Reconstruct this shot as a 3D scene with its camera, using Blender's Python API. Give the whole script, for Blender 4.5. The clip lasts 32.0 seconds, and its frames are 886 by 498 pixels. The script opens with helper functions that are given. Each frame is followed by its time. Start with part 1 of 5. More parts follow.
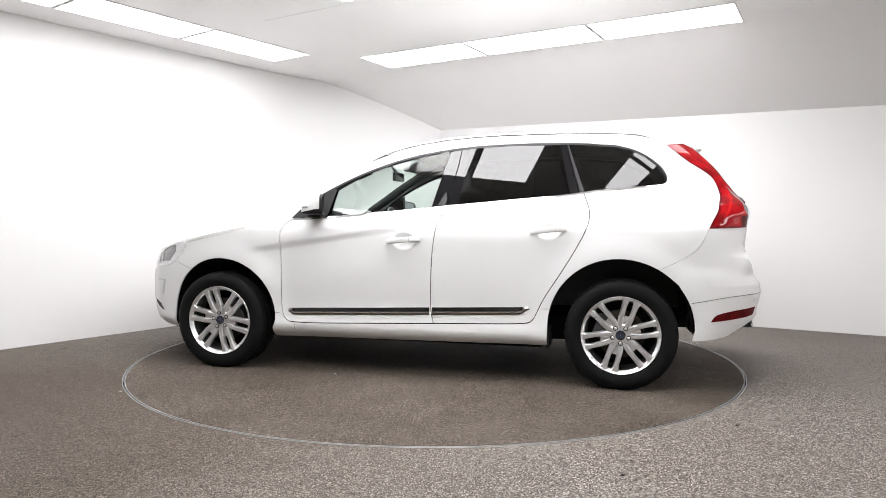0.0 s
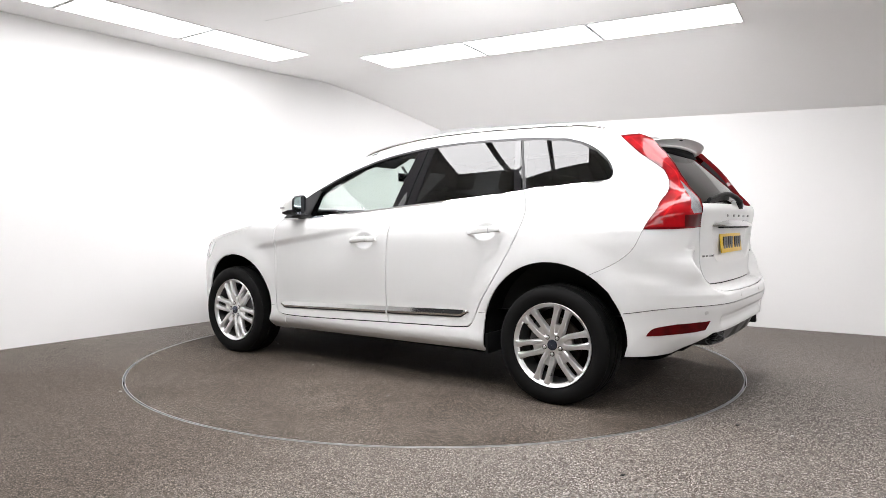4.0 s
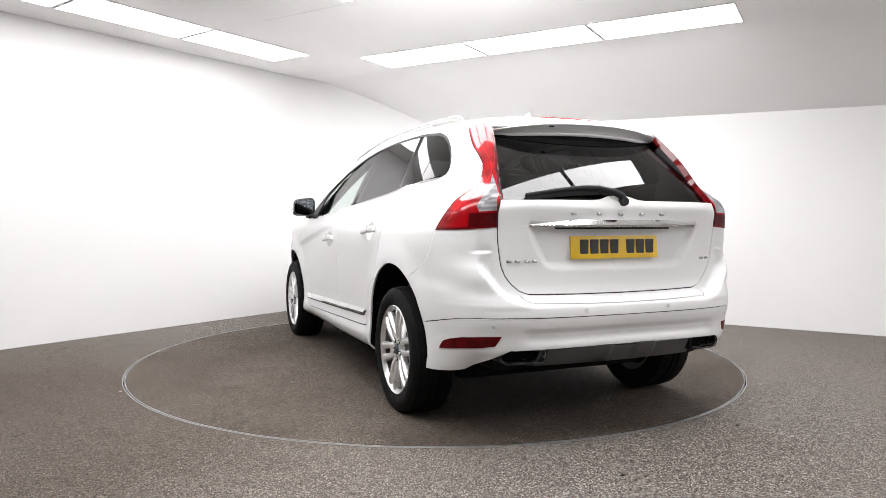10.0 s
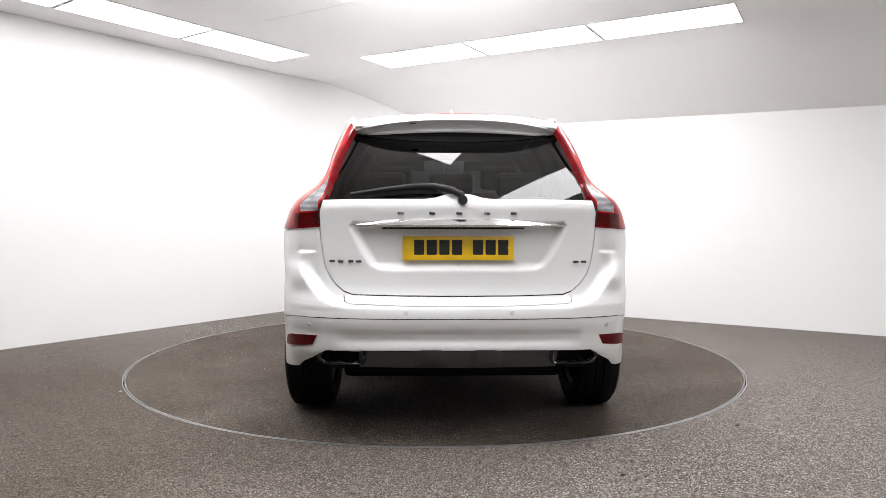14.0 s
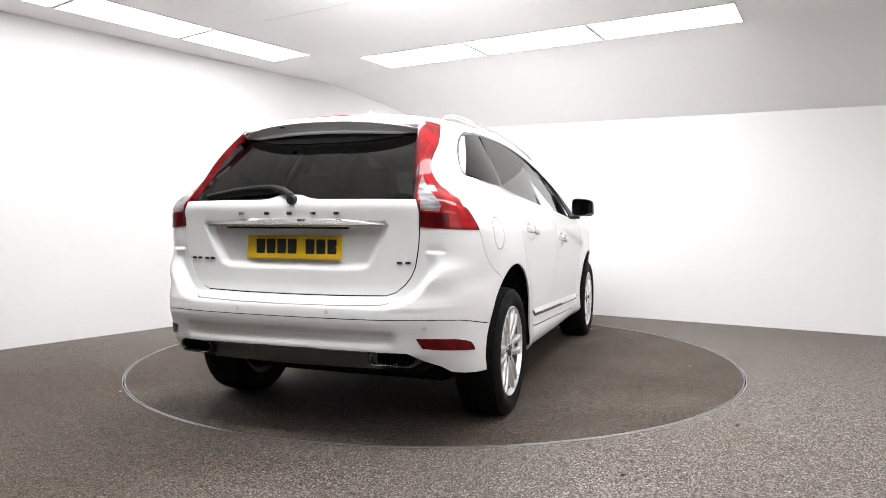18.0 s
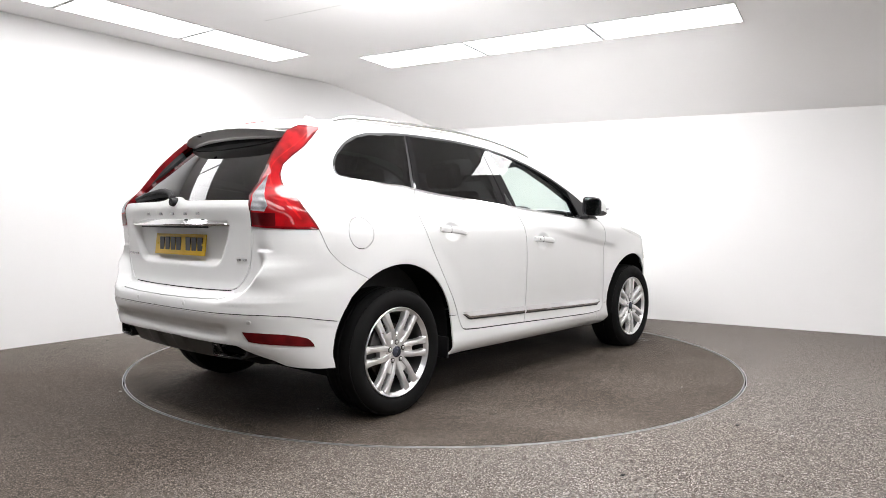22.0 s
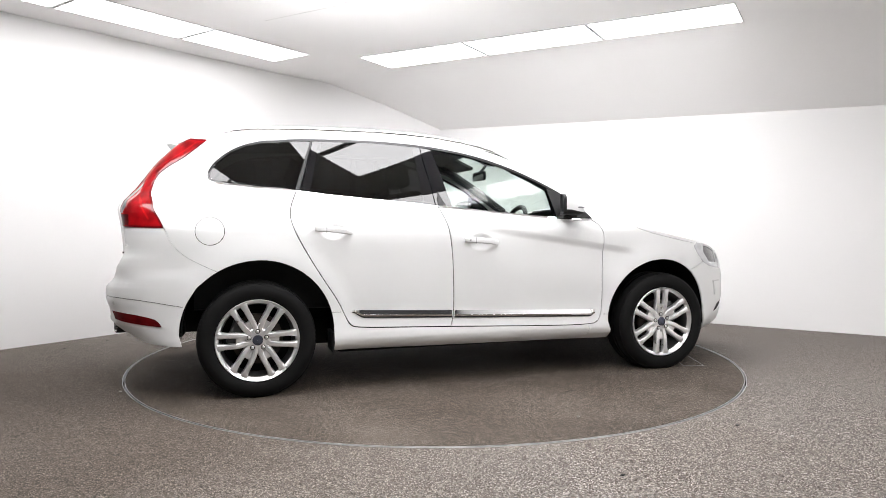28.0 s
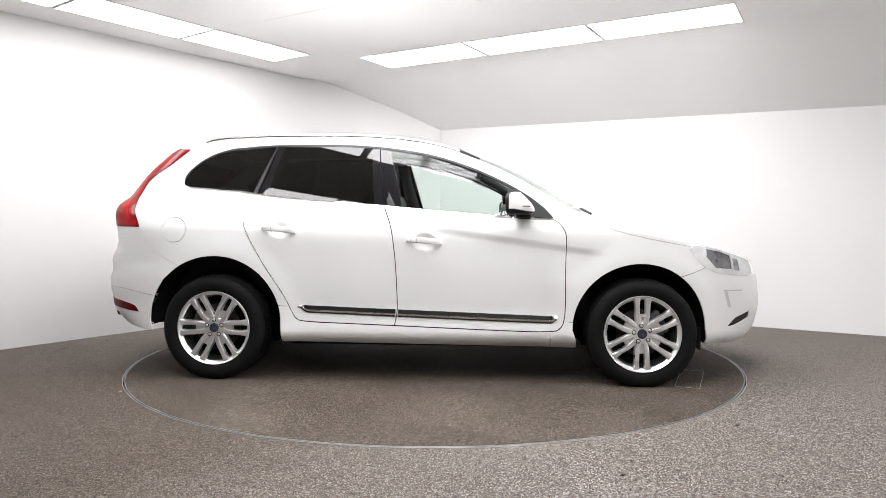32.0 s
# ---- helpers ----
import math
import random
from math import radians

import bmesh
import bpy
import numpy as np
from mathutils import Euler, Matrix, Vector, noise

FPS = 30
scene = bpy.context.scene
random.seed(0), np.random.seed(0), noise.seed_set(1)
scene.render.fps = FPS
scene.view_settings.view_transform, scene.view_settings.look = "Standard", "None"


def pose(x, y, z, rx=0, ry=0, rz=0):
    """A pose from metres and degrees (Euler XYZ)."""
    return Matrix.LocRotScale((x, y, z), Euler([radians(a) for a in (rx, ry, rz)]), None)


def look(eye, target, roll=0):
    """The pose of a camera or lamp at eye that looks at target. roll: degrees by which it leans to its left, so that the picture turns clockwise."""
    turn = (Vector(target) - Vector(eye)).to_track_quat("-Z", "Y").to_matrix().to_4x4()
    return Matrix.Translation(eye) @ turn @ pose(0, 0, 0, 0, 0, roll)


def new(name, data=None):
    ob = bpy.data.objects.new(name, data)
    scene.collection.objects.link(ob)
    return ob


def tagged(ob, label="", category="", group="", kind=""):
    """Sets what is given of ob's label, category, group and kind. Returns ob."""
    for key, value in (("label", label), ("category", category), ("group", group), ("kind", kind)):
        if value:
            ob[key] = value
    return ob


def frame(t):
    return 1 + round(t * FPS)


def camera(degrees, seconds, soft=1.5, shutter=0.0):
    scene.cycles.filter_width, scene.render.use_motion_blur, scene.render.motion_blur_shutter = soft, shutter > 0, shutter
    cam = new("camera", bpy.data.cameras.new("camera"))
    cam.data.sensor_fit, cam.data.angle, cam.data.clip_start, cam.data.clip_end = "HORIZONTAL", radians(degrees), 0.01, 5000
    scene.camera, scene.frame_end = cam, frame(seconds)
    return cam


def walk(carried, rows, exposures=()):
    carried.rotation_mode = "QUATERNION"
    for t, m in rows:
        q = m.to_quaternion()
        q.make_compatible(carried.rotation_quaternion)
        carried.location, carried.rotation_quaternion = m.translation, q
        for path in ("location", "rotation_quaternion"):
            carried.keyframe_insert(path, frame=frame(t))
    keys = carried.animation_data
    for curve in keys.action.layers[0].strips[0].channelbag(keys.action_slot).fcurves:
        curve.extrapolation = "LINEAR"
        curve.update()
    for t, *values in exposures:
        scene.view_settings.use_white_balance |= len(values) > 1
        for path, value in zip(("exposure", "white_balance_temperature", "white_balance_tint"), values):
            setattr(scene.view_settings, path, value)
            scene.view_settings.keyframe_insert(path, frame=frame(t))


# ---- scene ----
from mathutils.geometry import delaunay_2d_cdt

cam = camera(65.65, 32.0, soft=0.8)
EYE = Vector((0.0, -5.362, 1.045))
AIM = EYE + 5.0 * Vector((0.00997, 0.99913, -0.04052))
walk(cam, [(0.0, look(EYE, AIM, 0.108)), (32.0, look(EYE, AIM, 0.108))])

# the turntable's angle, seconds and degrees
TURN = [(0.0, 165.05), (1.0, 159.95), (2.0, 154.75), (3.0, 149.5), (4.0, 144.3), (5.0, 139.1), (6.0, 133.8), (7.0, 128.42),
        (8.0, 123.12), (9.0, 117.75), (10.0, 112.4), (11.0, 107.03), (12.0, 101.64), (13.0, 96.28), (14.0, 90.97), (15.0, 85.65),
        (16.0, 80.36), (17.0, 75.02), (18.0, 69.7), (19.0, 64.5), (20.0, 59.25), (21.0, 54.0), (22.0, 48.73), (23.0, 43.4),
        (24.0, 38.06), (25.0, 32.87), (26.0, 27.76), (27.0, 22.6), (28.0, 17.4), (29.0, 12.1), (30.0, 6.65), (31.0, 1.24), (32.0, -4.2)]

# ---------------------------------------------------------------- light
world = bpy.data.worlds.new("world")
world.use_nodes = True
world.node_tree.nodes["Background"].inputs[0].default_value = (0.9, 0.95, 1.0, 1)
world.node_tree.nodes["Background"].inputs[1].default_value = 0.05
scene.world = world
PANEL_GLOW = 14.5
scene.view_settings.exposure = 0.0


# ---------------------------------------------------------------- materials
def material(name, color, rough=0.5, metal=0.0, coat=0.0, spec=0.5):
    m = bpy.data.materials.new(name)
    m.use_nodes = True
    b = m.node_tree.nodes["Principled BSDF"]
    b.inputs["Base Color"].default_value = (*color, 1)
    b.inputs["Roughness"].default_value = rough
    b.inputs["Metallic"].default_value = metal
    b.inputs["Coat Weight"].default_value = coat
    b.inputs["Coat Roughness"].default_value = 0.06
    b.inputs["Specular IOR Level"].default_value = spec
    return m


def node(m, kind, **values):
    n = m.node_tree.nodes.new(kind)
    for key, value in values.items():
        n.inputs[key.replace("_", " ")].default_value = value
    return n


def wire(m, a, out, b, inp):
    m.node_tree.links.new(a.outputs[out], b.inputs[inp])


def ramp(m, source, out, stops):
    r = m.node_tree.nodes.new("ShaderNodeValToRGB")
    while len(r.color_ramp.elements) < len(stops):
        r.color_ramp.elements.new(0.5)
    for e, (at, c) in zip(r.color_ramp.elements, stops):
        e.position, e.color = at, (*c, 1) if len(c) == 3 else c
    wire(m, source, out, r, "Fac")
    return r


def mixed(m, a, b, fac=0.5, how="MIX"):
    """A colour mix of two (node, socket) pairs; fac is a number or a pair."""
    n = m.node_tree.nodes.new("ShaderNodeMix")
    n.data_type, n.blend_type = "RGBA", how
    for pair, k in ((a, 6), (b, 7), (fac, 0)):
        if isinstance(pair, tuple) and hasattr(pair[0], "outputs"):
            m.node_tree.links.new(pair[0].outputs[pair[1]], n.inputs[k])
        else:
            n.inputs[k].default_value = pair if k == 0 else (*pair, 1)
    return n


def place(m, kind="Object"):
    return node(m, "ShaderNodeTexCoord"), kind


def worn(name, color, rough, metal=0.0, coat=0.0, scale=6.0, amount=0.06, fine=120.0, bump=0.02, dist=0.002, spec=0.5):
    """A surface with cloudy wear, a fine grain and a slight relief."""
    m = material(name, color, rough, metal, coat, spec)
    b = m.node_tree.nodes["Principled BSDF"]
    tc, kind = place(m)
    big = node(m, "ShaderNodeTexNoise", Scale=scale, Detail=5.0)
    small = node(m, "ShaderNodeTexNoise", Scale=fine, Detail=3.0)
    wire(m, tc, kind, big, "Vector")
    wire(m, tc, kind, small, "Vector")
    lo = tuple(c * (1 - amount) for c in color)
    hi = tuple(min(1, c * (1 + amount)) for c in color)
    r = ramp(m, big, "Fac", [(0.3, lo), (0.7, hi)])
    r2 = ramp(m, small, "Fac", [(0.3, (1 - amount,) * 3), (0.7, (1, 1, 1))])
    mx = mixed(m, (r, "Color"), (r2, "Color"), 0.6, "MULTIPLY")
    wire(m, mx, 2, b, "Base Color")
    rr = ramp(m, big, "Fac", [(0.3, (rough * 0.85,) * 3), (0.7, (min(1, rough * 1.2),) * 3)])
    wire(m, rr, "Color", b, "Roughness")
    if bump:
        bp = node(m, "ShaderNodeBump", Strength=bump, Distance=dist)
        wire(m, small, "Fac", bp, "Height")
        wire(m, bp, "Normal", b, "Normal")
    return m


def glass_material(name, tint, base=0.05):
    m = bpy.data.materials.new(name)
    m.use_nodes = True
    t = m.node_tree
    t.nodes.clear()
    out = t.nodes.new("ShaderNodeOutputMaterial")
    mix = t.nodes.new("ShaderNodeMixShader")
    facing = t.nodes.new("ShaderNodeLayerWeight")
    facing.inputs["Blend"].default_value = 0.5
    power = t.nodes.new("ShaderNodeMath")
    power.operation = "POWER"
    power.inputs[1].default_value = 4.5
    fres = t.nodes.new("ShaderNodeMath")
    fres.operation = "MULTIPLY_ADD"
    fres.inputs[1].default_value, fres.inputs[2].default_value = 0.9, base
    t.links.new(facing.outputs["Facing"], power.inputs[0])
    t.links.new(power.outputs[0], fres.inputs[0])
    clear = t.nodes.new("ShaderNodeBsdfTransparent")
    clear.inputs[0].default_value = (*tint, 1)
    gloss = t.nodes.new("ShaderNodeBsdfGlossy")
    gloss.inputs["Roughness"].default_value = 0.0
    t.links.new(fres.outputs[0], mix.inputs[0])
    t.links.new(clear.outputs[0], mix.inputs[1])
    t.links.new(gloss.outputs[0], mix.inputs[2])
    t.links.new(mix.outputs[0], out.inputs[0])
    return m


def floor_material(name, tones, scale=190.0, stain=(0.8, 0.74, 0.68), stain_scale=0.7, dirt=0.5, patch_at=None):
    """Stone-chip carpet: many small grains of a few tones under broad dirt."""
    m = material(name, (0.2, 0.19, 0.18), 0.85, spec=0.35)
    b = m.node_tree.nodes["Principled BSDF"]
    tc, kind = place(m)
    cell = node(m, "ShaderNodeTexVoronoi", Scale=scale)
    wire(m, tc, kind, cell, "Vector")
    grain = ramp(m, cell, "Color", tones)
    grit = node(m, "ShaderNodeTexNoise", Scale=scale * 2.2, Detail=2.0)
    wire(m, tc, kind, grit, "Vector")
    gr = ramp(m, grit, "Fac", [(0.36, (0.5, 0.5, 0.5)), (0.62, (1.2, 1.2, 1.2))])
    a = mixed(m, (grain, "Color"), (gr, "Color"), 0.8, "MULTIPLY")
    clump = node(m, "ShaderNodeTexNoise", Scale=28.0, Detail=4.0, Roughness=0.65)
    wire(m, tc, kind, clump, "Vector")
    cr = ramp(m, clump, "Fac", [(0.3, (0.72, 0.71, 0.70)), (0.7, (1.12, 1.12, 1.12))])
    a = mixed(m, (a, 2), (cr, "Color"), 0.7, "MULTIPLY")
    broad = node(m, "ShaderNodeTexNoise", Scale=stain_scale, Detail=6.0, Roughness=0.6, Distortion=0.4)
    wire(m, tc, kind, broad, "Vector")
    br = ramp(m, broad, "Fac", [(0.35, stain), (0.65, (1, 1, 1))])
    a = mixed(m, (a, 2), (br, "Color"), dirt, "MULTIPLY")
    if patch_at is not None:
        # a trodden, brown, dirty part of the floor with a ragged edge
        mp = node(m, "ShaderNodeMapping", Location=(-patch_at[0] / 3.0, -patch_at[1] / 3.0, 0.0), Scale=(1 / 3.0, 1 / 3.0, 1.0))
        wire(m, tc, kind, mp, "Vector")
        rad = node(m, "ShaderNodeTexGradient")
        rad.gradient_type = "SPHERICAL"
        wire(m, mp, "Vector", rad, "Vector")
        edge = m.node_tree.nodes.new("ShaderNodeMath")
        edge.operation = "MULTIPLY_ADD"
        edge.inputs[1].default_value = 0.9
        wire(m, broad, "Fac", edge, 0)
        wire(m, rad, "Fac", edge, 2)
        pr = ramp(m, edge, 0, [(0.5, (1, 1, 1)), (1.0, (0.50, 0.45, 0.40))])
        a = mixed(m, (a, 2), (pr, "Color"), 1.0, "MULTIPLY")
    wire(m, a, 2, b, "Base Color")
    bp = node(m, "ShaderNodeBump", Strength=0.5, Distance=0.003)
    wire(m, cell, "Distance", bp, "Height")
    wire(m, bp, "Normal", b, "Normal")
    return m


PAINT = worn("white_paint", (0.79, 0.795, 0.79), 0.45, coat=0.5, scale=3.0, amount=0.015, fine=900.0, bump=0.0, spec=0.15)
PAINT.node_tree.nodes["Principled BSDF"].inputs["Coat Roughness"].default_value = 0.03
BLACK = worn("black_plastic", (0.013, 0.013, 0.014), 0.55, spec=0.3, scale=8, amount=0.2, bump=0.15, fine=400, dist=0.001)
GLOSSBLACK = worn("gloss_black_trim", (0.005, 0.005, 0.006), 0.02, scale=8, amount=0.15, bump=0.0, spec=0.5)
SATINBLACK = worn("satin_black_seal", (0.03, 0.03, 0.031), 0.45, scale=12, amount=0.15, bump=0.05, spec=0.2)
DARK = worn("dark_underside", (0.009, 0.009, 0.009), 0.9, spec=0.15, scale=5, amount=0.3, bump=0.2)
RUBBER = worn("tyre_rubber", (0.008, 0.008, 0.008), 0.7, spec=0.12, scale=12, amount=0.25, bump=0.25, fine=260, dist=0.001)
ALLOY = worn("silver_alloy", (0.84, 0.84, 0.84), 0.31, metal=0.8, scale=14, amount=0.03, bump=0.0, fine=300)
# darker copy of the alloy: the barrel's shade is put into its colour
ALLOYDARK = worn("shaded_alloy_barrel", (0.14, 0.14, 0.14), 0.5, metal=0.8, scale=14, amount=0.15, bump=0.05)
STEEL = worn("brake_disc_steel", (0.05, 0.038, 0.03), 0.55, metal=0.4, scale=20, amount=0.2, bump=0.05)
CHROME = worn("chrome", (0.85, 0.85, 0.86), 0.07, metal=1.0, scale=10, amount=0.03, bump=0.0)
SATIN = worn("satin_silver", (0.52, 0.52, 0.53), 0.42, metal=0.85, scale=10, amount=0.05, bump=0.02)
SKID = worn("grey_skid_plate", (0.10, 0.10, 0.10), 0.42, metal=0.4, scale=9, amount=0.1, bump=0.05)
LEATHER = worn("dark_leather", (0.022, 0.021, 0.021), 0.5, scale=18, amount=0.2, bump=0.3, fine=350, dist=0.001)
INNER = worn("dark_cabin_trim", (0.02, 0.02, 0.021), 0.65, scale=10, amount=0.15, bump=0.1)
HEADLINER = worn("grey_headliner", (0.07, 0.07, 0.068), 0.9, scale=10, amount=0.05, bump=0.1)
YELLOW = worn("yellow_plate", (0.78, 0.50, 0.02), 0.35, scale=14, amount=0.05, bump=0.0)
INK = worn("plate_black", (0.02, 0.02, 0.02), 0.4, scale=20, amount=0.1, bump=0.0)
CLEAR = glass_material("clear_tinted_glass", (0.84, 0.91, 0.88), 0.04)
PRIVACY = glass_material("privacy_glass", (0.03, 0.031, 0.033), 0.05)
MIRROR = material("mirror_glass", (0.36, 0.38, 0.41), 0.01, 1.0)
WALL = worn("white_wall_paint", (0.795, 0.79, 0.785), 0.6, scale=0.9, amount=0.012, fine=70, bump=0.04, spec=0.3)
DARKWALL = worn("charcoal_wall_paint", (0.045, 0.045, 0.047), 0.8, scale=0.9, amount=0.05, fine=70, bump=0.04, spec=0.2)
CEIL = worn("white_ceiling_paint", (0.88, 0.87, 0.865), 0.75, scale=0.7, amount=0.02, fine=60, bump=0.05, spec=0.25)
GREYTONES = [(0.00, (0.010, 0.008, 0.008)), (0.28, (0.066, 0.053, 0.042)), (0.44, (0.135, 0.113, 0.094)), (0.56, (0.157, 0.147, 0.142)), (0.68, (0.236, 0.213, 0.190)), (0.80, (0.405, 0.382, 0.360)), (1.00, (0.69, 0.655, 0.61))]
BROWNTONES = [(0.00, (0.007, 0.007, 0.006)), (0.28, (0.031, 0.022, 0.014)), (0.44, (0.068, 0.051, 0.038)), (0.56, (0.080, 0.068, 0.058)), (0.68, (0.126, 0.100, 0.078)), (0.80, (0.249, 0.214, 0.180)), (1.00, (0.443, 0.381, 0.314))]
FLOOR = floor_material("grey_stone_chip_floor", GREYTONES, scale=225.0, patch_at=(-2.3, -1.9))
DISC = floor_material("brown_grey_stone_chip_disc", BROWNTONES, scale=225.0, stain=(0.55, 0.50, 0.45), stain_scale=1.3, dirt=0.85)


def glow_material(name, color, strength):
    m = bpy.data.materials.new(name)
    m.use_nodes = True
    b = m.node_tree.nodes["Principled BSDF"]
    b.inputs["Base Color"].default_value = (0.8, 0.8, 0.8, 1)
    b.inputs["Emission Color"].default_value = (*color, 1)
    b.inputs["Emission Strength"].default_value = strength
    return m


GLOW = glow_material("lit_diffuser", (1.0, 0.985, 1.0), PANEL_GLOW)
BRIGHTGLOW = glow_material("bright_lit_diffuser", (1.0, 0.985, 1.0), PANEL_GLOW * 1.2)
DIMGLOW = glow_material("dim_lit_diffuser", (1.0, 0.985, 1.0), PANEL_GLOW * 0.48)


def lens_material(name, color, rough=0.12, band=None, coat=0.6):
    """Ribbed coloured lamp lens over a bright reflector."""
    m = material(name, color, 0.45, 0.0, coat, 0.05)
    b = m.node_tree.nodes["Principled BSDF"]
    b.inputs["Coat Roughness"].default_value = 0.012
    tc, kind = place(m)
    w = node(m, "ShaderNodeTexWave", Scale=band or 60.0, Distortion=0.3)
    w.bands_direction = "Z"
    wire(m, tc, kind, w, "Vector")
    n = node(m, "ShaderNodeTexNoise", Scale=13.0, Detail=2.0)
    wire(m, tc, kind, n, "Vector")
    lo = tuple(c * 0.5 for c in color)
    r = ramp(m, n, "Fac", [(0.35, lo), (0.65, color)])
    r2 = ramp(m, w, "Fac", [(0.2, (0.10, 0.10, 0.10) if band else (0.8, 0.8, 0.8)), (0.8, (1, 1, 1))])
    mx = mixed(m, (r, "Color"), (r2, "Color"), 0.7, "MULTIPLY")
    wire(m, mx, 2, b, "Base Color")
    return m


REDLENS = lens_material("red_lamp_lens", (0.42, 0.003, 0.007))
GUIDERED = lens_material("bright_red_light_guide", (0.62, 0.008, 0.010))
EDGERED = lens_material("deep_red_lens_border", (0.19, 0.002, 0.005))
DARKRED = lens_material("dark_red_lens", (0.10, 0.003, 0.005))
REFLEXRED = lens_material("red_reflex_lens", (0.13, 0.003, 0.005), coat=0.25)
WHITELENS = lens_material("clear_ribbed_lens", (0.42, 0.42, 0.44), 0.12, 55.0)


# ---------------------------------------------------------------- mesh helpers
def mesh_of(name, verts, faces, mat, smooth=True, angle=35):
    me = bpy.data.meshes.new(name)
    me.from_pydata([tuple(v) for v in verts], [], [tuple(f) for f in faces])
    me.materials.append(mat)
    if smooth:
        me.polygons.foreach_set("use_smooth", [True] * len(me.polygons))
        me.set_sharp_from_angle(angle=radians(angle))
    me.validate()
    me.update()
    return me


def hang(ob, parent, label="", category="", group="", kind=""):
    if parent is not None:
        ob.parent = parent
    return tagged(ob, label, category, group, kind)


def part(name, bm, mat, parent, label="", smooth=True, angle=35, kind=""):
    """Links a bmesh as one mesh object under a thing or part."""
    bmesh.ops.recalc_face_normals(bm, faces=bm.faces[:])
    me = bpy.data.meshes.new(name)
    bm.to_mesh(me)
    bm.free()
    me.materials.append(mat)
    if smooth:
        me.polygons.foreach_set("use_smooth", [True] * len(me.polygons))
        me.set_sharp_from_angle(angle=radians(angle))
    return hang(new(name, me), parent, label, kind=kind)


def bm_box(bm, x0, x1, y0, y1, z0, z1, bevel=0.0, seg=2, m=None):
    r = bmesh.ops.create_cube(bm, size=1.0)
    vs = r["verts"]
    mat = Matrix.Translation(((x0 + x1) / 2, (y0 + y1) / 2, (z0 + z1) / 2)) @ Matrix.Diagonal((x1 - x0, y1 - y0, z1 - z0, 1))
    bmesh.ops.transform(bm, matrix=mat, verts=vs)
    if bevel:
        es = list({e for v in vs for e in v.link_edges})
        out = bmesh.ops.bevel(bm, geom=es, offset=bevel, segments=seg, affect="EDGES", profile=0.6)
        vs = out["verts"] if m is not None else vs
    if m is not None:
        bmesh.ops.transform(bm, matrix=m, verts=list({v for v in vs if v.is_valid}))
    return bm


def box(x0, x1, y0, y1, z0, z1, bevel=0.0, seg=2):
    return bm_box(bmesh.new(), x0, x1, y0, y1, z0, z1, bevel, seg)


def lathe(profile, count=48, closed=False, axis="Y"):
    """Turns (radius, along) pairs about the Y axis."""
    bm = bmesh.new()
    rings = []
    for r, a in profile:
        rings.append([bm.verts.new((r * math.cos(2 * math.pi * k / count), a, r * math.sin(2 * math.pi * k / count))) for k in range(count)])
    pairs = list(zip(rings, rings[1:])) + ([(rings[-1], rings[0])] if closed else [])
    for p, q in pairs:
        for k in range(count):
            bm.faces.new((p[k], p[(k + 1) % count], q[(k + 1) % count], q[k]))
    return bm


def prism(outline, depth, m=None, bevel=0.0):
    """A plate from an (x, z) outline, depth along Y from 0 towards +Y."""
    bm = bmesh.new()
    a = [bm.verts.new((x, 0, z)) for x, z in outline]
    b = [bm.verts.new((x, depth, z)) for x, z in outline]
    bm.faces.new(a)
    bm.faces.new(b[::-1])
    n = len(a)
    for k in range(n):
        bm.faces.new((a[k], b[k], b[(k + 1) % n], a[(k + 1) % n]))
    if bevel:
        bmesh.ops.recalc_face_normals(bm, faces=bm.faces[:])
        bmesh.ops.bevel(bm, geom=bm.edges[:], offset=bevel, segments=2, affect="EDGES")
    if m is not None:
        bmesh.ops.transform(bm, matrix=m, verts=bm.verts[:])
    return bm


def tube(points, radius, count=10, flat=1.0):
    """A round bar along points; flat squashes it across its height."""
    bm = bmesh.new()
    pts = [Vector(p) for p in points]
    rings = []
    for i, p in enumerate(pts):
        d = (pts[min(i + 1, len(pts) - 1)] - pts[max(i - 1, 0)]).normalized()
        u = d.cross(Vector((0, 0, 1)))
        u = u.normalized() if u.length > 1e-4 else Vector((1, 0, 0))
        w = u.cross(d).normalized()
        r = radius(i / (len(pts) - 1)) if callable(radius) else radius
        rings.append([bm.verts.new(p + r * (math.cos(a) * u + flat * math.sin(a) * w)) for a in (2 * math.pi * k / count for k in range(count))])
    for a, b in zip(rings, rings[1:]):
        for k in range(count):
            bm.faces.new((a[k], a[(k + 1) % count], b[(k + 1) % count], b[k]))
    bm.faces.new(rings[0][::-1])
    bm.faces.new(rings[-1])
    return bm


def curve_keys(keys, v):
    """Smooth (Catmull-Rom) value through (at, value) keys."""
    n = len(keys)
    if v <= keys[0][0]:
        return keys[0][1]
    if v >= keys[-1][0]:
        return keys[-1][1]
    i = 0
    while keys[i + 1][0] < v:
        i += 1
    x0, y0 = keys[i]
    x1, y1 = keys[i + 1]
    h = x1 - x0
    d = (y1 - y0) / h

    def slope(j):
        if j == 0 or j == n - 1:
            return d
        a = (keys[j][1] - keys[j - 1][1]) / (keys[j][0] - keys[j - 1][0])
        b = (keys[j + 1][1] - keys[j][1]) / (keys[j + 1][0] - keys[j][0])
        return 0.0 if a * b <= 0 else 2 * a * b / (a + b)
    t = (v - x0) / h
    m0, m1 = slope(i) * h, slope(i + 1) * h
    return (2 * t ** 3 - 3 * t ** 2 + 1) * y0 + (t ** 3 - 2 * t ** 2 + t) * m0 + (-2 * t ** 3 + 3 * t ** 2) * y1 + (t ** 3 - t ** 2) * m1


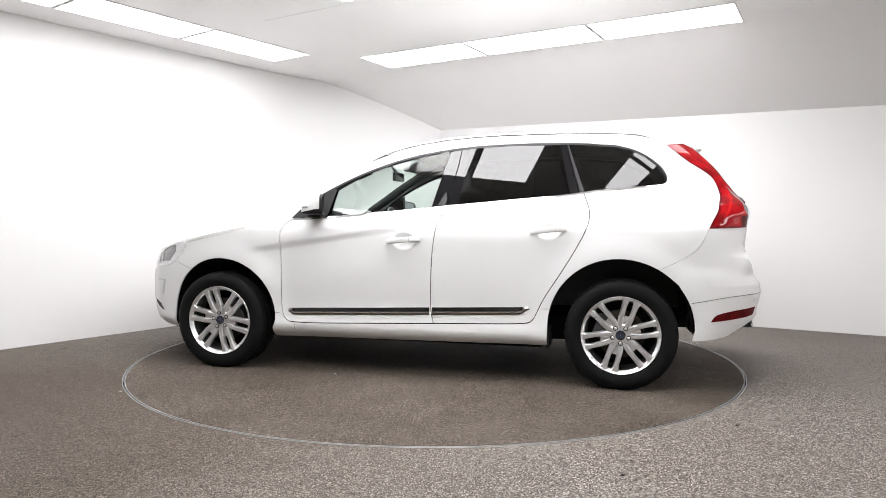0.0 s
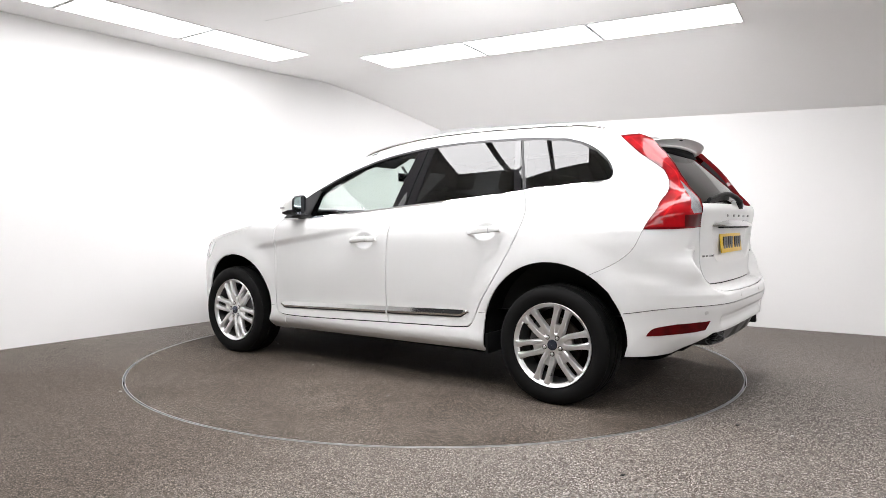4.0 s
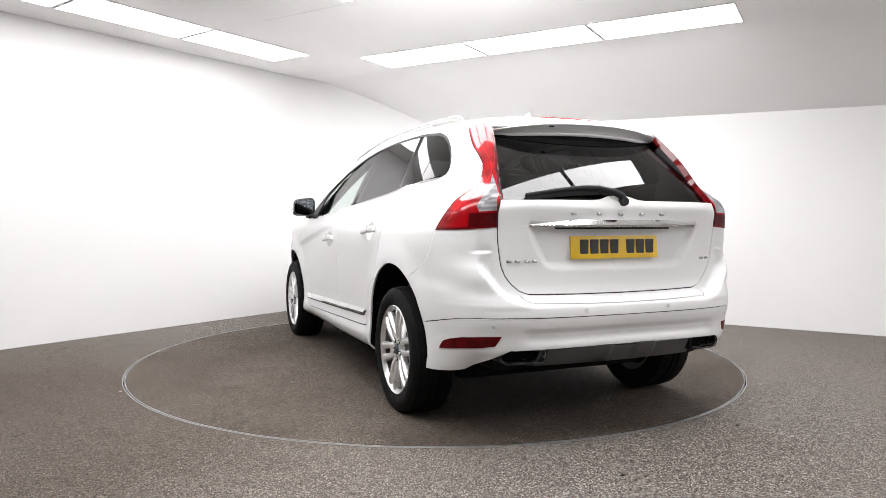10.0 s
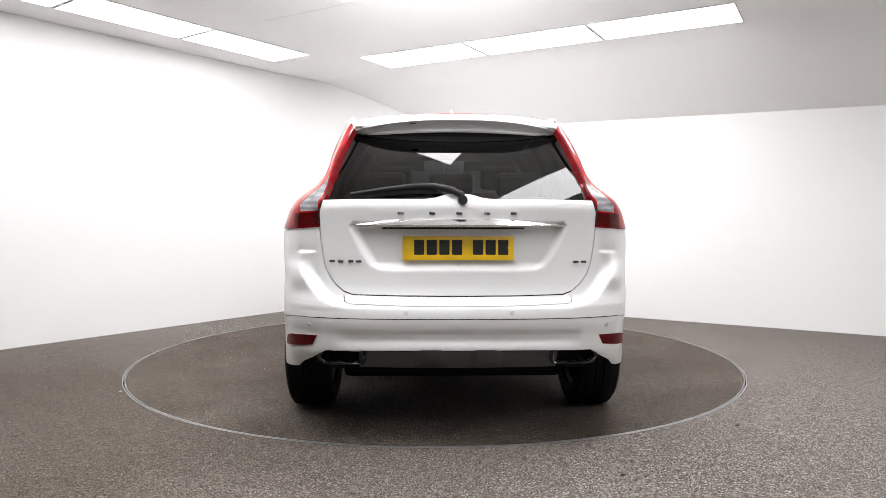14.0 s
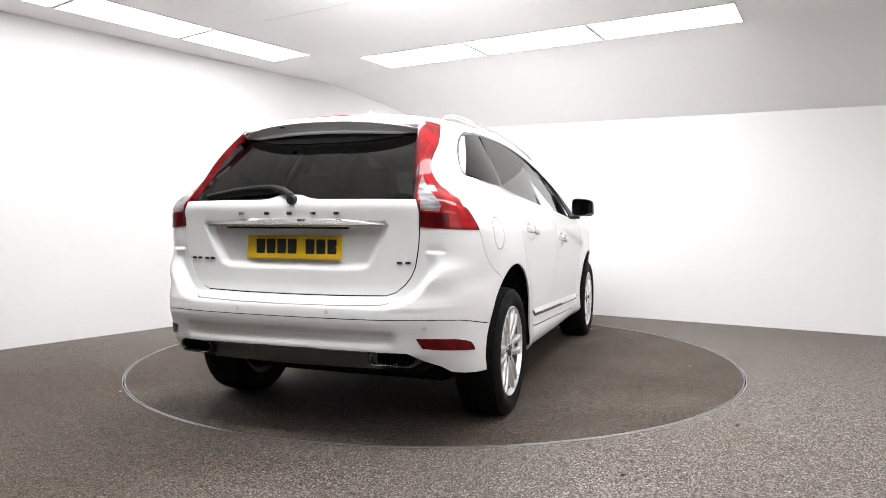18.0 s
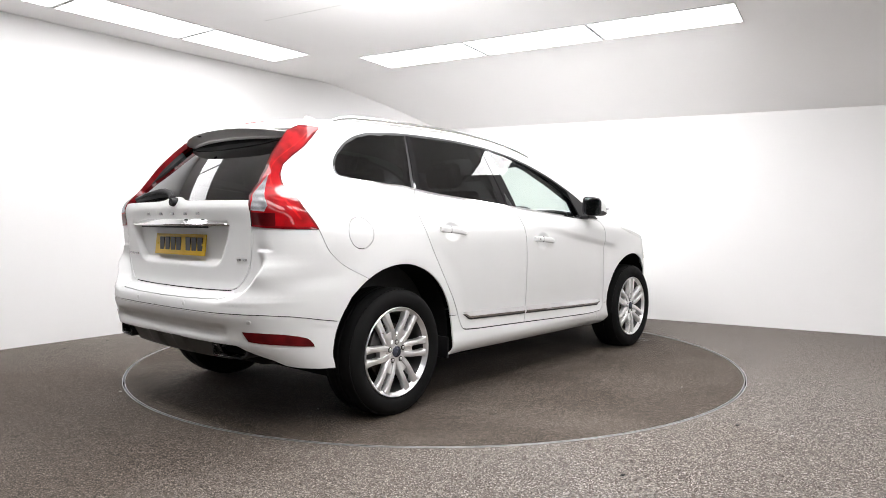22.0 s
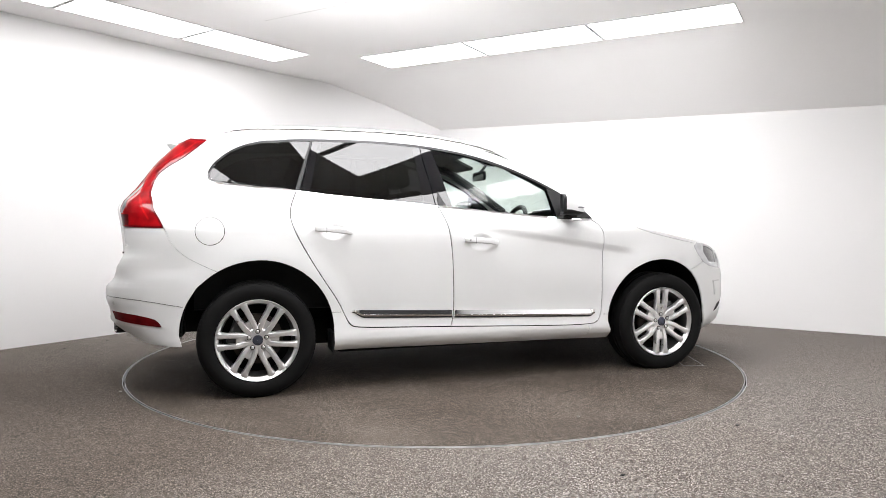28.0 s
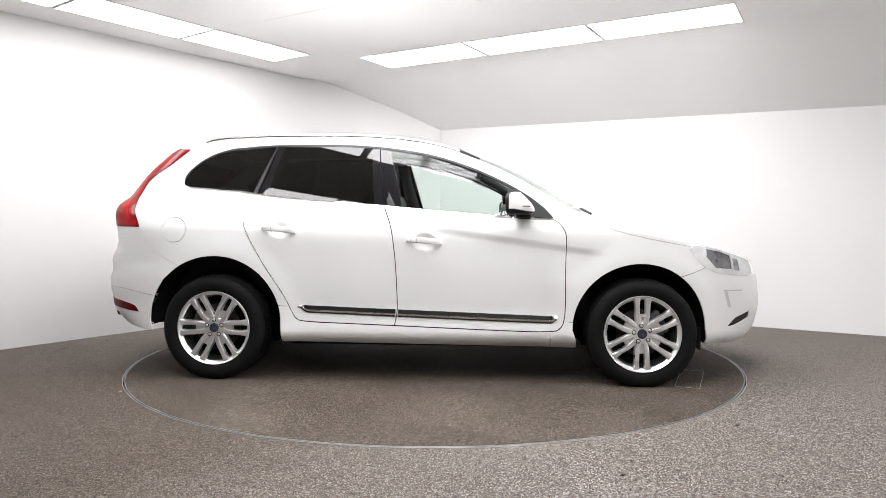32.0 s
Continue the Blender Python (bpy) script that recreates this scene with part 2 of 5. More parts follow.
def step(a, b, v):
    t = min(1.0, max(0.0, (v - a) / (b - a)))
    return t * t * (3 - 2 * t)


# ---------------------------------------------------------------- room
CEIL_Z = 2.715
A_, B_, C_ = (-1.52, 2.89), (-5.6, -2.64), (0.05, 3.36)
D_, F_, G_ = (7.27, -1.12), (4.1, -6.2), (-3.2, -6.7)
K_ = (6.63, -2.16)


def wall(name, p, q, top_p, top_q, label, mat=None):
    p, q = Vector((*p, 0)), Vector((*q, 0))
    d = (q - p).normalized()
    n = Vector((-d.y, d.x, 0)) * 0.12
    if n.dot(Vector((0, 0.2, 0)) - p) > 0:
        n = -n
    up = Vector((0, 0, 1))
    o = -0.05 * up
    vs = [p + o, q + o, q + up * top_q, p + up * top_p]
    vs += [v + n for v in vs]
    fs = [(0, 1, 2, 3), (7, 6, 5, 4), (0, 4, 5, 1), (1, 5, 6, 2), (2, 6, 7, 3), (3, 7, 4, 0)]
    return tagged(new(name, mesh_of(name, vs, fs, mat or WALL, False)), label, "wall", kind="structure")


def room():
    h = CEIL_Z + 0.02
    d1, d2 = Vector((A_[0] - B_[0], A_[1] - B_[1])).normalized(), Vector((C_[0] - A_[0], C_[1] - A_[1])).normalized()
    p0, p1, p2 = Vector(A_) - d1 * 0.4, Vector(A_), Vector(A_) + d2 * 0.5
    wall("wall_west", B_, p0, h, h, "smooth white painted studio wall with faint scuffs")
    curve = [p0 * (1 - f) ** 2 + p1 * 2 * f * (1 - f) + p2 * f * f for f in (k / 12 for k in range(13))] + [Vector(C_)]
    k = len(curve)
    n = [Vector((-d1.y, d1.x))] + [Vector((-(b - a).y, (b - a).x)).normalized() for a, b in zip(curve[:-2], curve[2:])] + [Vector((-d2.y, d2.x))]
    vs = [(*c, -0.05) for c in curve] + [(*c, h) for c in curve] + [(*(c + m * 0.12), h) for c, m in zip(curve, n)] + [(*(c + m * 0.12), -0.05) for c, m in zip(curve, n)]
    fs = [(a + i, a + i + 1, b + i + 1, b + i) for a, b in ((0, k), (k, 2 * k), (2 * k, 3 * k)) for i in range(k - 1)]
    tagged(new("wall_corner", mesh_of("wall_corner", vs, fs, WALL, True, 50)), "white painted wall rounding the room's corner", "wall", kind="structure")
    wall("wall_north", C_, D_, h, h, "white painted wall below the sloping ceiling")
    wall("wall_east", D_, F_, h, h, "white painted studio wall")
    wall("wall_south", F_, G_, h, h, "dark grey studio wall behind the viewer", DARKWALL)
    wall("wall_southwest", G_, B_, h, h, "dark grey studio wall", DARKWALL)
    z, t = CEIL_Z, 0.1
    # the flat part rolls over into the slope in a soft cove
    a0, a2 = Vector((*A_, z)), Vector((*C_, 2.195))
    k0, k2 = Vector((*K_, z)), Vector((*D_, 2.03))
    bend = [k / 14 for k in range(15)]
    rows = []
    for f in bend:
        ends = [p * (1 - f) ** 2 + q * 2 * f * (1 - f) + r * f * f for p, q, r in ((a0, a0.lerp(Vector((*C_, z)), 0.22), a2), (k0, k0.lerp(Vector((*D_, z)), 0.22), k2))]
        rows.append(ends)
    low = [Vector((*B_, z))] + [p for row in rows for p in row] + [Vector((*F_, z)), Vector((*G_, z))]
    k = len(low)
    vs = low + [p + Vector((0, 0, t)) for p in low]
    n = len(rows)
    fs = [(0, 1, 2, k - 2, k - 1)] + [(1 + 2 * i, 3 + 2 * i, 4 + 2 * i, 2 + 2 * i) for i in range(n - 1)]
    fs += [tuple(k + i for i in f[::-1]) for f in fs]
    tagged(new("ceiling", mesh_of("ceiling", vs, fs, CEIL, True, 25)), "flat white plastered ceiling sloping down to one wall", "ceiling", kind="structure")
    # floor with a round opening for the turntable
    n, r, far = 128, 2.237, 9.0
    vs, fs = [], []
    for q, rad in enumerate((r, 2.6, 4.0, far)):
        vs += [(rad * math.cos(2 * math.pi * i / n), rad * math.sin(2 * math.pi * i / n), 0.0) for i in range(n)]
    vs += [(r * math.cos(2 * math.pi * i / n), r * math.sin(2 * math.pi * i / n), -0.06) for i in range(n)]
    rings = [0, n, 2 * n, 3 * n]
    for a, b in list(zip(rings, rings[1:])) + [(4 * n, 0)]:
        fs += [(a + i, b + i, b + (i + 1) % n, a + (i + 1) % n) for i in range(n)]
    tagged(new("floor", mesh_of("floor", vs, fs, FLOOR, False)), "grey speckled stone-chip floor with dirty patches", "floor", kind="structure")
    trim = lathe([(2.2335, -0.03), (2.2335, 0.0015), (2.2375, 0.0015), (2.2375, -0.03)], 128, True)
    bmesh.ops.transform(trim, matrix=Matrix.Rotation(radians(90), 4, "X"), verts=trim.verts[:])
    tagged(part("trim_floor_ring", trim, SATIN, None, smooth=True), "thin metal edging ring round the turntable", "trim", kind="structure")
    pit = lathe([(0.02, -0.062), (2.3, -0.062)], 64)
    bmesh.ops.transform(pit, matrix=Matrix.Rotation(radians(90), 4, "X"), verts=pit.verts[:])
    tagged(part("floor_pit", pit, DARK, None), "dark pit under the turntable", "floor", kind="structure")


def light_panel(corner, along, across, glow=None):
    """A recessed lamp from its corner, length and width vectors."""
    c, u, v = Vector((*corner, CEIL_Z)), Vector((*along, 0)), Vector((*across, 0))
    e = new("ceiling_light", None)
    tagged(e, "bright rectangular flush light panel in the white ceiling", "ceiling light", "ceiling light panels")
    e.location = c + u / 2 + v / 2
    ang = math.atan2(u.y, u.x)
    e.rotation_euler = (0, 0, ang)
    a, b, f = u.length / 2, v.length / 2, 0.012
    frame_bm = bmesh.new()
    for x0, x1, y0, y1 in ((-a, a, -b, -b + f), (-a, a, b - f, b), (-a, -a + f, -b + f, b - f), (a - f, a, -b + f, b - f)):
        bm_box(frame_bm, x0, x1, y0, y1, -0.005, 0.0)
    part("frame", frame_bm, SATIN_WHITE, e, "thin white metal frame", False)
    part("diffuser", box(-a + f, a - f, -b + f, b - f, -0.004, -0.0005), glow or GLOW, e, "glowing white diffuser", False)
    return e


SATIN_WHITE = worn("white_frame_metal", (0.6, 0.6, 0.6), 0.5, scale=12, amount=0.04, bump=0.0)


def lights():
    u, v = Vector((0.862, -0.507)), Vector((-0.507, -0.862))
    for i in range(3):
        light_panel(Vector((-0.50, 2.21)) + u * 1.19 * i, u * 1.175, v * 0.565)
    # three panels side by side over the turntable
    for i in range(3):
        light_panel(Vector((-0.70, -0.045)) + u * 0.56 * i, u * 0.52, v * 1.20, BRIGHTGLOW)
    for i in range(3):
        light_panel(Vector((-2.29, -1.66)) + u * 1.19 * i, u * (1.175 if i < 2 else 0.80), v * 0.55)
        # unseen row added behind the viewer to brighten the car's near side
        light_panel(Vector((-0.6, -3.75)) + u * 1.19 * i, u * 1.175, v * 0.55, DIMGLOW)
    p, q = Vector((-0.592, -0.806)), Vector((0.806, -0.592))
    for i in range(4):
        light_panel(Vector((-1.70, 1.93)) + p * 1.12 * i, p * 1.105, q * 0.53, DIMGLOW)
    for i in range(3):
        light_panel(Vector((2.05, -0.88)) + Vector((-0.71, -0.704)) * 1.08 * i, Vector((-0.71, -0.704)) * (1.05 if i < 2 else 0.45), Vector((0.704, -0.71)) * 0.42)
        # unseen strip added off to the right to lift the wall and floor there
        light_panel(Vector((5.5, -1.80)) + p * 1.19 * i, p * 1.175, q * 0.565, BRIGHTGLOW)


def seams():
    """Thin filled joints in the ceiling boards."""
    for p, q in (((-1.43, 0.46), (-0.85, 0.10)), ((-0.85, 0.10), (-0.72, 0.02))):
        p, q = Vector(p), Vector(q)
        d, m = q - p, (p + q) / 2
        mat = Matrix.Translation((*m, CEIL_Z)) @ Matrix.Rotation(math.atan2(d.y, d.x), 4, "Z")
        ob = part("trim_ceiling_seam", bm_box(bmesh.new(), -d.length / 2, d.length / 2, -0.002, 0.002, -0.0015, 0.002, m=mat), SEAM, None, smooth=False)
        tagged(ob, "thin grey joint line in the white ceiling", "trim", kind="structure")


SEAM = worn("ceiling_joint", (0.68, 0.67, 0.66), 0.8, scale=9, amount=0.2, bump=0.0)
room()
lights()
seams()


PALE = worn("pale_scrap", (0.42, 0.40, 0.38), 0.7, scale=40, amount=0.1, bump=0.1)


def scrap(x, y, r):
    """A small ragged flat scrap on the floor."""
    rng = random.Random(int(1000 * (x + 7 * y)))
    bm = bmesh.new()
    k = 9
    rad = [r * rng.uniform(0.55, 1.25) for _ in range(k)]
    low = [bm.verts.new((x + rad[i] * math.cos(6.283 * i / k), y + 0.7 * rad[i] * math.sin(6.283 * i / k), 0.0)) for i in range(k)]
    top = [bm.verts.new((x + 0.8 * rad[i] * math.cos(6.283 * i / k), y + 0.55 * rad[i] * math.sin(6.283 * i / k), 0.003 + 0.002 * rng.random())) for i in range(k)]
    for i in range(k):
        bm.faces.new((low[i], low[(i + 1) % k], top[(i + 1) % k], top[i]))
    bm.faces.new(top)
    bm.faces.new(low[::-1])
    return bm


DARKSCRAP = worn("dark_scrap", (0.012, 0.014, 0.012), 0.7, scale=40, amount=0.1, bump=0.1)
for sx, sy, sr, mat, tone in ((1.55, -1.89, 0.009, DARKSCRAP, "dark"), (-3.03, 0.24, 0.011, DARKSCRAP, "black"), (-2.86, 0.61, 0.009, DARKSCRAP, "black"),
                              (0.77, -2.58, 0.008, DARKSCRAP, "dark"), (-1.93, -1.18, 0.007, PALE, "pale"), (1.74, -2.07, 0.006, PALE, "pale")):
    tagged(part("floor_scrap", scrap(sx, sy, 1.4 * sr), mat, None), f"tiny {tone} scrap lying on the speckled floor", "scrap", "floor scraps")


def turntable():
    e = new("turntable", None)
    tagged(e, "round brown-grey stone-chip turntable with a thin metal rim", "turntable")
    d = lathe([(0.001, 0.0), (0.8, 0.0), (1.6, 0.0), (2.220, 0.0), (2.220, 0.05), (0.001, 0.05)], 128)
    bmesh.ops.transform(d, matrix=Matrix.Rotation(radians(-90), 4, "X"), verts=d.verts[:])
    part("disc", d, DISC, e, "brown-grey speckled disc with tyre dirt", angle=30)
    r = lathe([(2.2185, 0.03), (2.2185, -0.0012), (2.2225, -0.0012), (2.2225, 0.03)], 128, True)
    bmesh.ops.transform(r, matrix=Matrix.Rotation(radians(-90), 4, "X"), verts=r.verts[:])
    part("rim", r, SATIN, e, "thin metal rim", angle=30)
    # metal edging of an access hatch, and pale flecks
    a, b = Vector((1.59, -0.94)), Vector((1.73, -0.99))
    w = Vector((-(b - a).y, (b - a).x)).normalized() * 0.54
    for p, q in ((a, b), (b, b + w), (b + w, a + w), (a + w, a)):
        d, m = q - p, (p + q) / 2
        mat = Matrix.Translation((*m, 0.0)) @ Matrix.Rotation(math.atan2(d.y, d.x), 4, "Z")
        part("hatch_edge", bm_box(bmesh.new(), -d.length / 2, d.length / 2, -0.0013, 0.0013, -0.004, 0.0008, m=mat), SATIN, e, "thin metal hatch edging", False)
    for x, y in ((0.49, 0.85), (-0.52, 1.22), (1.35, 0.42), (-1.62, -0.55), (0.21, -1.88)):
        part("pale_fleck", scrap(x, y, 0.007), PALE, e, "tiny pale fleck")
    return e


table = turntable()


# ---------------------------------------------------------------- car body surface
# x forward, y to the car's left, z up; origin on the ground midway between the axles
XS_R, XS_F, N_F = -1.25, 1.35, 2.35
CORNER = [(0.4, 4.9), (0.95, 4.9), (1.15, 5.6), (1.3, 6.8), (1.6, 7.0)]
WIDTH = [(0.22, 0.795), (0.25, 0.848), (0.275, 0.882), (0.30, 0.898), (0.335, 0.8985), (0.40, 0.8925), (0.47, 0.891), (0.60, 0.900), (0.80, 0.912), (0.93, 0.918), (0.985, 0.914),
         (1.06, 0.886), (1.15, 0.838), (1.22, 0.803), (1.30, 0.761), (1.38, 0.716), (1.45, 0.674), (1.55, 0.610), (1.62, 0.56), (1.7, 0.49)]
PLAN = [(-2.3, 0.968), (-1.9, 0.974), (-1.65, 0.976), (-1.05, 0.982), (-0.1, 1.0), (0.5, 1.003), (0.95, 1.0), (1.4, 0.997), (1.9, 0.98), (2.4, 0.965)]
REAR = [(0.20, -2.02), (0.32, -2.12), (0.40, -2.20), (0.45, -2.24), (0.52, -2.25), (0.60, -2.266), (0.642, -2.262), (0.668, -2.24), (0.69, -2.168),
        (0.75, -2.158), (0.90, -2.165), (1.03, -2.177), (1.08, -2.186), (1.11, -2.190), (1.13, -2.186), (1.16, -2.171), (1.22, -2.14), (1.30, -2.088), (1.38, -2.022), (1.45, -1.95), (1.52, -1.87), (1.6, -1.77)]
NOSE = [(0.20, 2.185), (0.27, 2.285), (0.36, 2.335), (0.48, 2.360), (0.62, 2.350), (0.72, 2.325), (0.79, 2.285), (0.86, 2.225), (1.0, 2.025)]
EDGE = [(-2.1, 1.49), (-1.9, 1.525), (-1.75, 1.553), (-1.6, 1.575), (-1.3, 1.593), (-0.9, 1.602), (-0.5, 1.600), (-0.2, 1.583), (0.0, 1.555), (0.2, 1.503),
        (0.4, 1.425), (0.6, 1.322), (0.8, 1.205), (0.93, 1.125), (1.04, 1.075), (1.16, 1.02), (1.4, 0.965), (1.6, 0.925), (1.75, 0.903), (1.9, 0.872), (2.05, 0.832), (2.2, 0.79), (2.3, 0.765)]
CROWN = [(-2.0, 1.52), (-1.9, 1.56), (-1.6, 1.625), (-1.2, 1.652), (-0.7, 1.66), (-0.3, 1.648), (0.0, 1.612), (0.2, 1.565), (0.4, 1.495), (0.6, 1.41),
         (0.8, 1.30), (1.0, 1.18), (1.1, 1.125), (1.3, 1.088), (1.5, 1.045), (1.7, 0.985), (1.9, 0.915), (2.05, 0.862), (2.2, 0.80), (2.3, 0.765)]


WAIST = [(1.09, 0.0), (1.14, 0.012), (1.18, 0.055), (1.22, 0.10), (1.27, 0.118), (1.35, 0.105), (1.5, 0.075), (1.6, 0.05)]


def half_width(x, z):
    return curve_keys(WIDTH, z) * curve_keys(PLAN, x) * (1 - curve_keys(WAIST, z) * (1 - step(-2.05, -1.15, x)))


def end_point(rear, phi, z):
    xs, n = (XS_R, curve_keys(CORNER, z)) if rear else (XS_F, N_F)
    xe = curve_keys(REAR if rear else NOSE, z)
    c, s = max(0.0, math.cos(phi)) ** (2 / n), max(0.0, math.sin(phi)) ** (2 / n)
    x = xs + (xe - xs) * c
    return x, half_width(x, z) * s


def arc_table(rear):
    phis = [math.pi / 2 * (k / 600) ** 2.2 for k in range(601)]
    pts = [end_point(rear, p, 0.9) for p in phis]
    total, out = 0.0, [0.0]
    for a, b in zip(pts, pts[1:]):
        total += math.hypot(b[0] - a[0], b[1] - a[1])
        out.append(total)
    return np.array(phis), np.array(out)


PHI_R, ARC_R = arc_table(True)
PHI_F, ARC_F = arc_table(False)
LR, LM, LF = ARC_R[-1], XS_F - XS_R, ARC_F[-1]
LALL = LR + LM + LF
BULGE = [(0.655, 0.50), (0.70, 0.59), (0.76, 0.645), (0.84, 0.685), (0.95, 0.648), (1.09, 0.642), (1.135, 0.632), (1.165, 0.612), (1.23, 0.603), (1.30, 0.587), (1.39, 0.558), (1.48, 0.528)]
SHOULDER = [(0.642, 0.0), (0.66, 0.012), (0.668, 0.018), (0.69, 0.084), (0.72, 0.083), (0.78, 0.081), (0.82, 0.070), (0.86, 0.046), (0.89, 0.037), (0.92, 0.035), (1.0, 0.034), (1.1, 0.040), (1.3, 0.050), (1.4, 0.054), (1.5, 0.040)]
RECESS = [(0.81, 0.36), (0.835, 0.405), (0.87, 0.43), (0.95, 0.475), (1.02, 0.505)]
HANDLES = [(-0.94, 0.987), (0.01, 0.913)]


def dent(x, y, z):
    """Shape of the tail (bumper shoulders, plate recess): metres backwards."""
    d = 0.0
    if x < -1.7:
        if 0.6 < z < 1.55:
            e = y - curve_keys(BULGE, z)
            low = 1 - step(0.70, 0.78, z)
            fade = low * min(1.0, max(0.0, (XS_R - x) / 0.93)) + (1 - low) * (1 - step(-2.08, -1.80, x))
            d += curve_keys(SHOULDER, z) * step(-0.010 if z < 0.9 else 0.003, 0.065 if z < 0.9 else 0.11, e) * fade
        if 0.80 < z < 1.03:
            e = curve_keys(RECESS, z) - y
            d -= 0.03 * step(-0.01, 0.045, e) * step(0.808, 0.855, z)
        if 0.45 < z < 0.58:
            d -= 0.018 * step(0.465, 0.505, z) * (1 - step(0.525, 0.555, z)) * (1 - step(0.5, 0.58, y))
    return d


def skin(s, z, out=0.0):
    if s < LR:
        x, y = end_point(True, float(np.interp(s, ARC_R, PHI_R)), z)
    elif s <= LR + LM:
        x = XS_R + s - LR
        y = half_width(x, z)
    else:
        x, y = end_point(False, float(np.interp(LALL - s, ARC_F, PHI_F)), z)
    x -= dent(x, y, z)
    for hx, hz in HANDLES:
        q = ((x - hx) / 0.085) ** 2 + ((z - hz) / 0.058) ** 2
        if q < 1:
            y -= 0.026 * (1 - q) ** 1.5
    if s > LR - 0.9 and s < LR + LM + 0.9:
        # shoulder crease along the doors and a waist below it
        d = 1.028 - 0.148 * x - z
        if -0.005 < d < 0.4:
            y -= 0.0115 * step(-0.005, 0.05, d) * (1 - step(0.02, 0.30, d)) * step(-0.5, 0.5, x) * (1 - step(0.98, 1.2, x))
        # flared arches
        for cx, cz, r in ((-1.37, 0.385, 0.435), (1.375, 0.355, 0.425)):
            d = math.hypot(x - cx, max(0.0, z - cz)) - r
            if -0.1 < d < 0.16:
                y += 0.016 * (1 - step(0.0, 0.16, d))
    p = Vector((x, y, z))
    if out:
        p += out * normal(s, z)
    return p


def normal(s, z):
    e = 0.004
    a, b = max(s - e, 0.0), min(s + e, LALL)
    n = (skin(s, z + e) - skin(s, z - e)).cross(skin(b, z) - skin(a, z))
    return n.normalized()


def on_side(x, z):
    if x < XS_R:
        c = min(1.0, (XS_R - x) / (XS_R - curve_keys(REAR, z)))
        return float(np.interp(math.acos(c ** (curve_keys(CORNER, z) / 2)), PHI_R, ARC_R)), z
    if x > XS_F:
        c = min(1.0, (x - XS_F) / (curve_keys(NOSE, z) - XS_F))
        return LALL - float(np.interp(math.acos(c ** (N_F / 2)), PHI_F, ARC_F)), z
    return LR + x - XS_R, z


def on_tail(y, z):
    lo, hi = 0.0, LR
    for _ in range(30):
        mid = (lo + hi) / 2
        if end_point(True, float(np.interp(mid, ARC_R, PHI_R)), z)[1] < y:
            lo = mid
        else:
            hi = mid
    return (lo + hi) / 2, z


def edge_z(s):
    lo, hi = 0.6, 1.68
    for _ in range(26):
        mid = (lo + hi) / 2
        if mid < curve_keys(EDGE, skin(s, mid).x):
            lo = mid
        else:
            hi = mid
    return lo


def smooth_loop(pts, times=2, closed=True):
    for _ in range(times):
        out = []
        n = len(pts)
        for i in range(n if closed else n - 1):
            a, b = pts[i], pts[(i + 1) % n]
            out += [(0.75 * a[0] + 0.25 * b[0], 0.75 * a[1] + 0.25 * b[1]), (0.25 * a[0] + 0.75 * b[0], 0.25 * a[1] + 0.75 * b[1])]
        pts = out if closed else [pts[0]] + out + [pts[-1]]
    return pts


def dense(pts, gap=0.02, closed=True):
    out = []
    n = len(pts)
    for i in range(n if closed else n - 1):
        a, b = pts[i], pts[(i + 1) % n]
        k = max(1, int(math.hypot(b[0] - a[0], b[1] - a[1]) / gap))
        out += [(a[0] + (b[0] - a[0]) * j / k, a[1] + (b[1] - a[1]) * j / k) for j in range(k)]
    return out if closed else out + [pts[-1]]


def strip(pts, w):
    """A closed loop of width w along an open line of (s, z)."""
    pts = dense(pts, 0.02, False)
    a, b = [], []
    for i, p in enumerate(pts):
        q, r = pts[max(i - 1, 0)], pts[min(i + 1, len(pts) - 1)]
        d = math.hypot(r[0] - q[0], r[1] - q[1]) or 1.0
        nx, nz = -(r[1] - q[1]) / d * w / 2, (r[0] - q[0]) / d * w / 2
        a.append((p[0] + nx, p[1] + nz))
        b.append((p[0] - nx, p[1] - nz))
    return a + b[::-1]


def inside(loop, pts):
    """Which of the points lie in the loop."""
    x, z = pts[:, 0], pts[:, 1]
    hit = np.zeros(len(pts), bool)
    lp = np.array(loop)
    nx = np.roll(lp, -1, axis=0)
    lo, hi = lp.min(0), lp.max(0)
    near = (x >= lo[0]) & (x <= hi[0]) & (z >= lo[1]) & (z <= hi[1])
    xs, zs = x[near], z[near]
    h = np.zeros(len(xs), bool)
    for (ax, az), (bx, bz) in zip(lp, nx):
        if az == bz:
            continue
        c = (az > zs) != (bz > zs)
        h ^= c & (xs < (bx - ax) * (zs - az) / (bz - az) + ax)
    hit[near] = h
    return hit


def S(*xz):
    return [on_side(x, z) for x, z in xz]


def T(*yz):
    return [on_tail(y, z) for y, z in yz]


# outlines on the skin
def arch(cx, cz, r, back=0.0):
    p = [(cx + (r + (back if a > 90 else 0)) * math.cos(radians(a)), cz + r * math.sin(radians(a))) for a in range(0, 181, 5)]
    return S((cx + r + 0.005, 0.1), (cx + r + 0.005, 0.25), *p, (cx - r - back + 0.02, 0.30), (cx - r - back + 0.05, 0.1))


